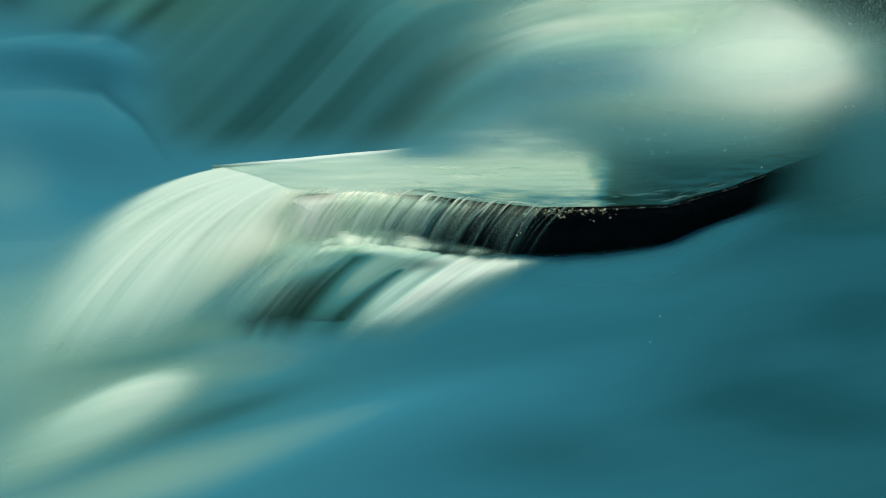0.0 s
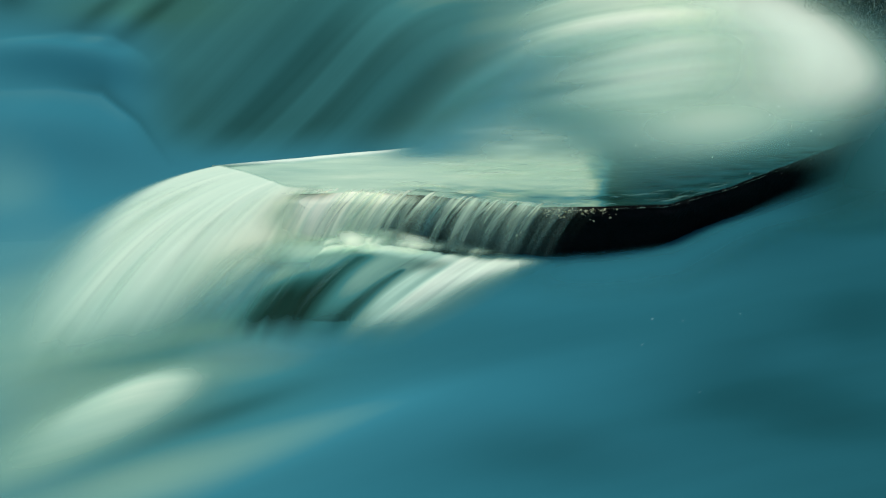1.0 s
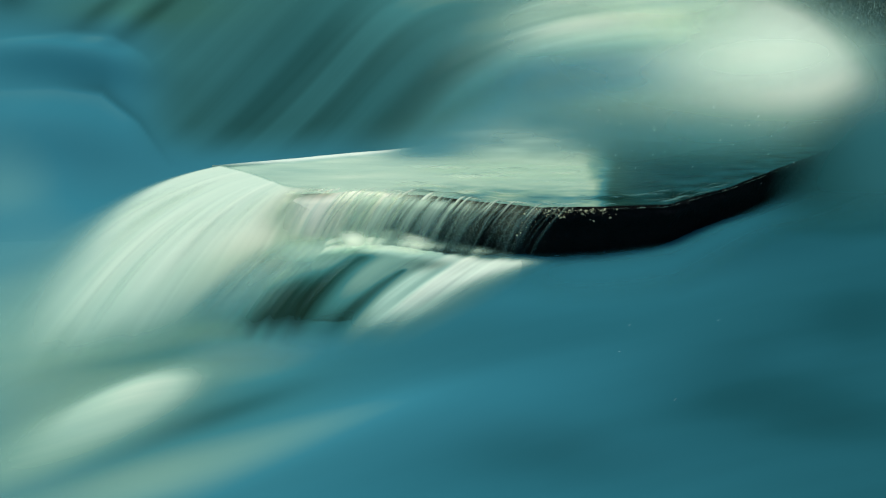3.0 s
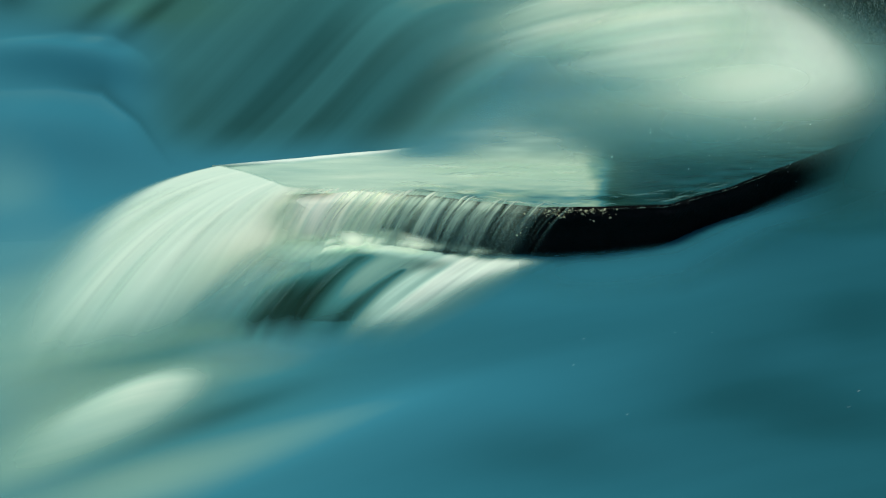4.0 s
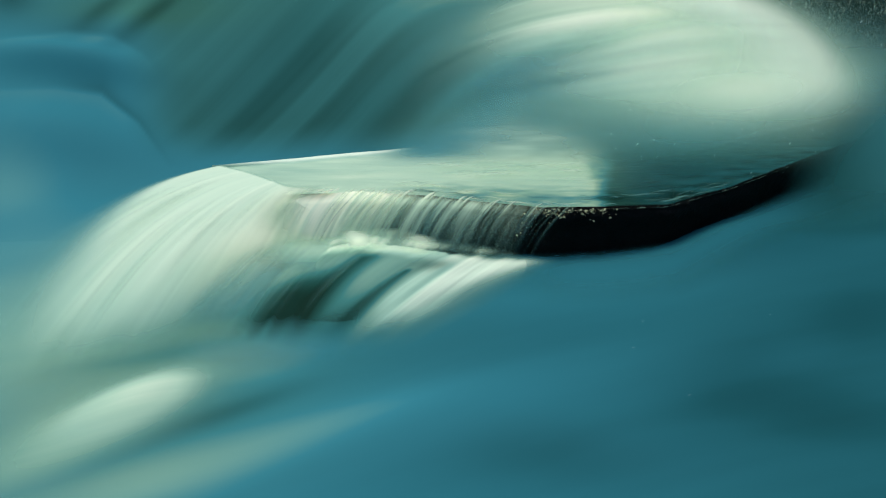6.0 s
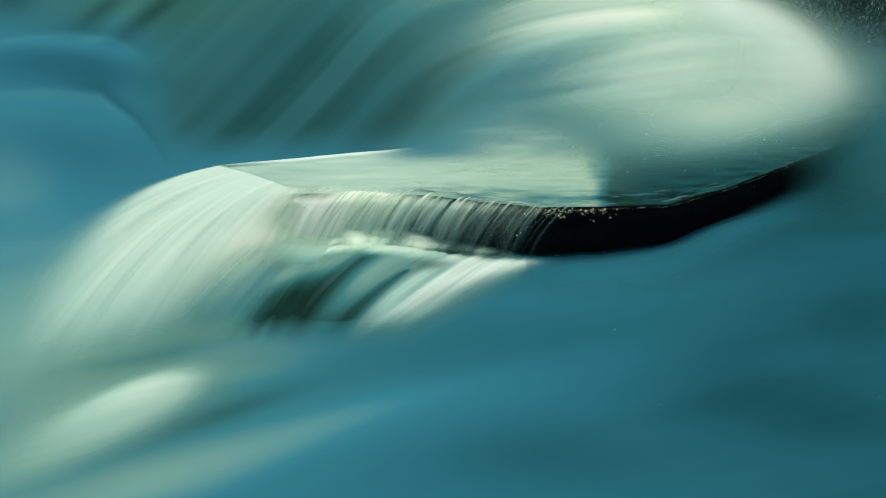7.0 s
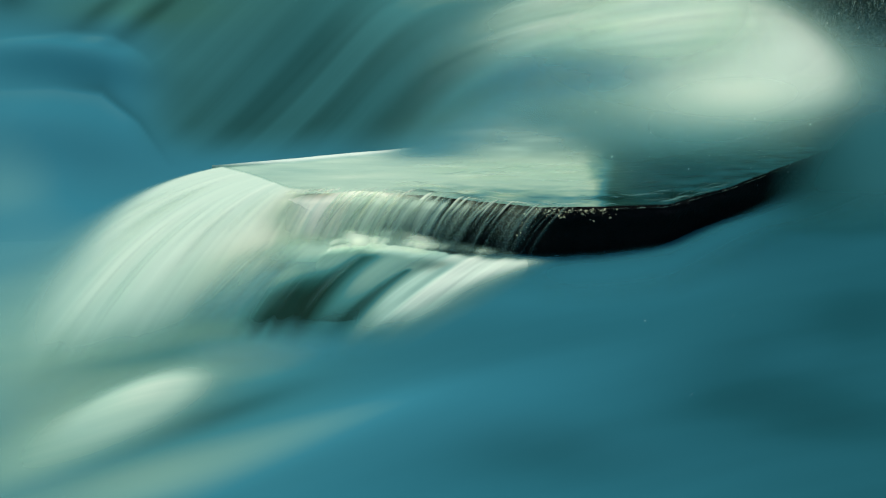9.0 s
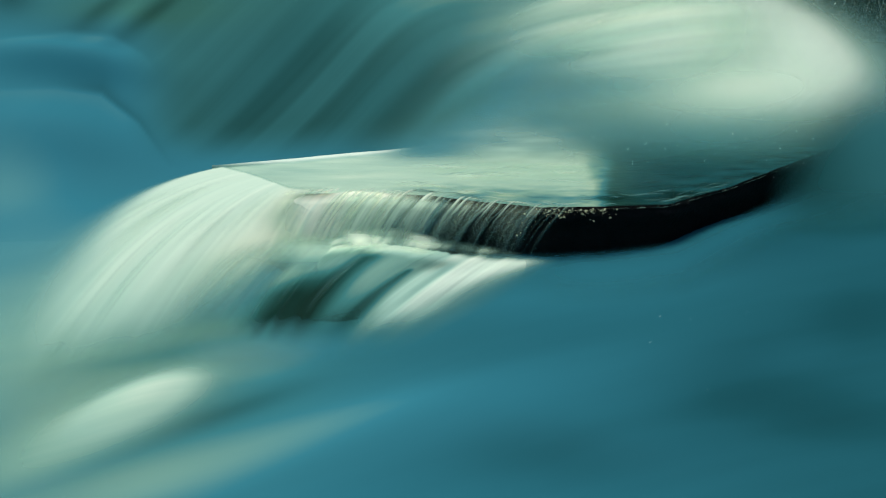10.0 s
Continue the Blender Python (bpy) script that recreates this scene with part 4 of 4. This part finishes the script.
build_ground()
build_pool()
build_cascade()
ledge = build_ledge()
build_film()
left_fall = build_left_fall()
strands = build_strands()
strand_veil = build_strand_veil()
gauze = build_gauze()
step_rock, step_fan, step_veil = build_step()
mound = build_mound()
plume = build_plume()
wing = build_wing()
mist = build_mist()
crest = build_crest()
film_veil = build_film_veil()
side_mist = build_side_mist()
surge = build_surge()
step_mist = build_step_mist()
bank = build_bank()
spray = drops("spray", 5200, 2, ((1.42, 2.05), (1.04, 1.13), (0.30, 0.85)), 0.0014, -0.12, "fine pale drops raining before the dark bank", FINE_DROP, (3.0, 9.0), 0.2)
glints = drops("glints", 260, 6, ((1.36, 1.95), (0.90, 1.10), (0.25, 0.82)), 0.0008, -0.2, "single bright drops flying before the dark bank", DROP)
spatter = drops("spatter", 90, 3, ((0.6, 1.55), (0.15, 0.6), (0.22, 0.5)), 0.0008, -0.4, "scattered bright drops over the ledge", DROP)
stray = drops("stray_drops", 10, 8, ((0.6, 1.6), (-1.4, -0.6), (0.0, 0.2)), 0.0010, -1.5, "few stray drops over the blue pool", DROP)


def motions():
    times = (0.0, 0.5, 1.0, 1.5, 2.0, 2.5, 4.0, 4.5, 5.0, 5.5, 7.0, 7.5, 8.0, 8.5, 9.0, 9.5, 10.0)

    def sway(ob, way, amounts):
        o = ob.location.copy()
        walk(ob, [(t, Matrix.Translation(o + Vector(way) * a)) for t, a in zip(times, amounts)])

    sway(plume, (0.13, 0.0, 0.0), (0, -0.45, 0.6, 0.15, -0.1, 0.15, 0, 0.55, -0.35, -0.5, -0.45, -0.15, -0.5, 0.4, -0.4, -0.1, 0.3))
    sway(wing, (0.12, 0.50, 0.28), (0.85, 0.3, 0, 0.4, 0.85, 1, 0.3, 0.05, 0.8, 0.3, 0, 0.1, 0.25, 0.05, 0.5, 0.4, 0.3))
    sway(mist, (0.14, 0.02, 0.0), (0, 0.6, 1, 1, 0, 0, 1, 0.8, 0.9, 0.8, 0.7, 0.8, 1, 0.7, 0.2, 0.3, 0.3))
    sway(surge, (0.05, 0.0, 0.012), (0.2, 0.8, 0.4, 1, 0.6, 0.1, 0.7, 0.3, 0.9, 0.5, 0.2, 0.8, 0.4, 0.9, 0.1, 0.5, 0.7))
    sway(step_mist, (0.03, 0.0, 0.01), (0.5, 0.1, 0.9, 0.3, 0.7, 0.2, 1, 0.4, 0.6, 0.0, 0.8, 0.3, 0.5, 0.9, 0.2, 0.6, 0.4))
    sway(side_mist, (0.06, 0.0, 0.03), (0.3, 0.0, 1, 0.6, 0.1, 0.4, 0.5, 1, 0.2, 0, 0.1, 0.4, 0, 0.8, 0.2, 0.5, 0.7))
    sway(crest, (0.05, 0.03, 0.006), (0.3, 0.6, 1, 0.4, 0, 0.2, 0.5, 0.9, 0.3, 0.6, 1, 0.7, 0.4, 0.9, 0.6, 0.3, 0.5))
    sway(film_veil, (0.22, 0.20, 0.20), (1, 0.4, 0, 0.3, 0.9, 1, 0.6, 0.3, 1, 0.8, 0.1, 0.2, 0.4, 0.45, 0.4, 0.2, 0.5))
    sway(step_veil, (-0.20, 0.02, 0.0), (0.3, 0.5, 0.9, 0.95, 0.7, 0.5, 0.6, 0.5, 0.4, 0.5, 0.85, 0.8, 0.85, 0.8, 0.7, 0.8, 0.9))
    sway(strand_veil, (0.008, 0.0, 0.002), (0.2, 0.6, 0, 0.8, 0.3, 0.9, 0.4, 0.1, 0.7, 0.3, 1, 0.5, 0.2, 0.6, 0.9, 0.1, 0.4))
    sway(gauze, (0.28, -0.022, 0.004), (-0.4, 0.45, 0.9, 0.4, -0.3, -0.4, 0.4, 0.4, -0.3, 0.25, 0.05, -0.3, -0.1, -0.2, -0.3, -0.2, -0.4))
    sway(strands, (0.02, 0.0, 0.004), (0, 1, 0.6, 0.1, 0.5, 0.2, 0.8, 0.3, 0.0, 0.7, 0.2, 0.5, 0.9, 0.4, 0.1, 0.6, 0.3))
    sway(left_fall, (-0.012, 0.004, 0.006), (0, 0.6, 1, 0.4, 0.1, 0.5, 0.9, 0.3, 0.0, 0.6, 1, 0.4, 0.2, 0.7, 0.3, 0.8, 0.2))
    sway(step_fan, (0.03, -0.005, 0.003), (0, 0.3, 0.2, 0.4, 0.6, 0.5, 0.3, 0.5, 0.7, 0.9, 0.8, 0.7, 1, 0.8, 0.9, 1, 1.1))
    sway(mound, (0.07, 0.01, 0.0), (0, 0.05, 0.15, 0.2, 0.1, 0.05, 0.3, 0.2, 0.35, 0.3, 0.4, 0.5, 0.45, 0.5, 0.6, 0.55, 0.6))
    sway(spray, (0.10, 0.0, -0.12), (0, 0.7, 0.2, 1, 0.4, 0, 0.8, 0.3, 1, 0.5, 0.1, 0.9, 0.6, 0.2, 0.8, 0.1, 0.5))
    sway(glints, (-0.06, 0.0, -0.20), (0, 0.9, 0.4, 0.1, 1, 0.5, 0.2, 0.8, 0.3, 0.9, 0.6, 0, 0.7, 0.4, 1, 0.3, 0.6))
    sway(spatter, (-0.15, -0.05, -0.06), (0, 1, 0.3, 0.8, 0.1, 0.6, 0.9, 0.2, 0.7, 0, 1, 0.4, 0.8, 0.3, 0.9, 0.1, 0.5))
    sway(stray, (-0.25, -0.1, -0.03), (0, 0.6, 0.1, 0.9, 0.5, 0.2, 1, 0.4, 0.8, 0.1, 0.6, 0.3, 1, 0.5, 0.2, 0.7, 0))


motions()
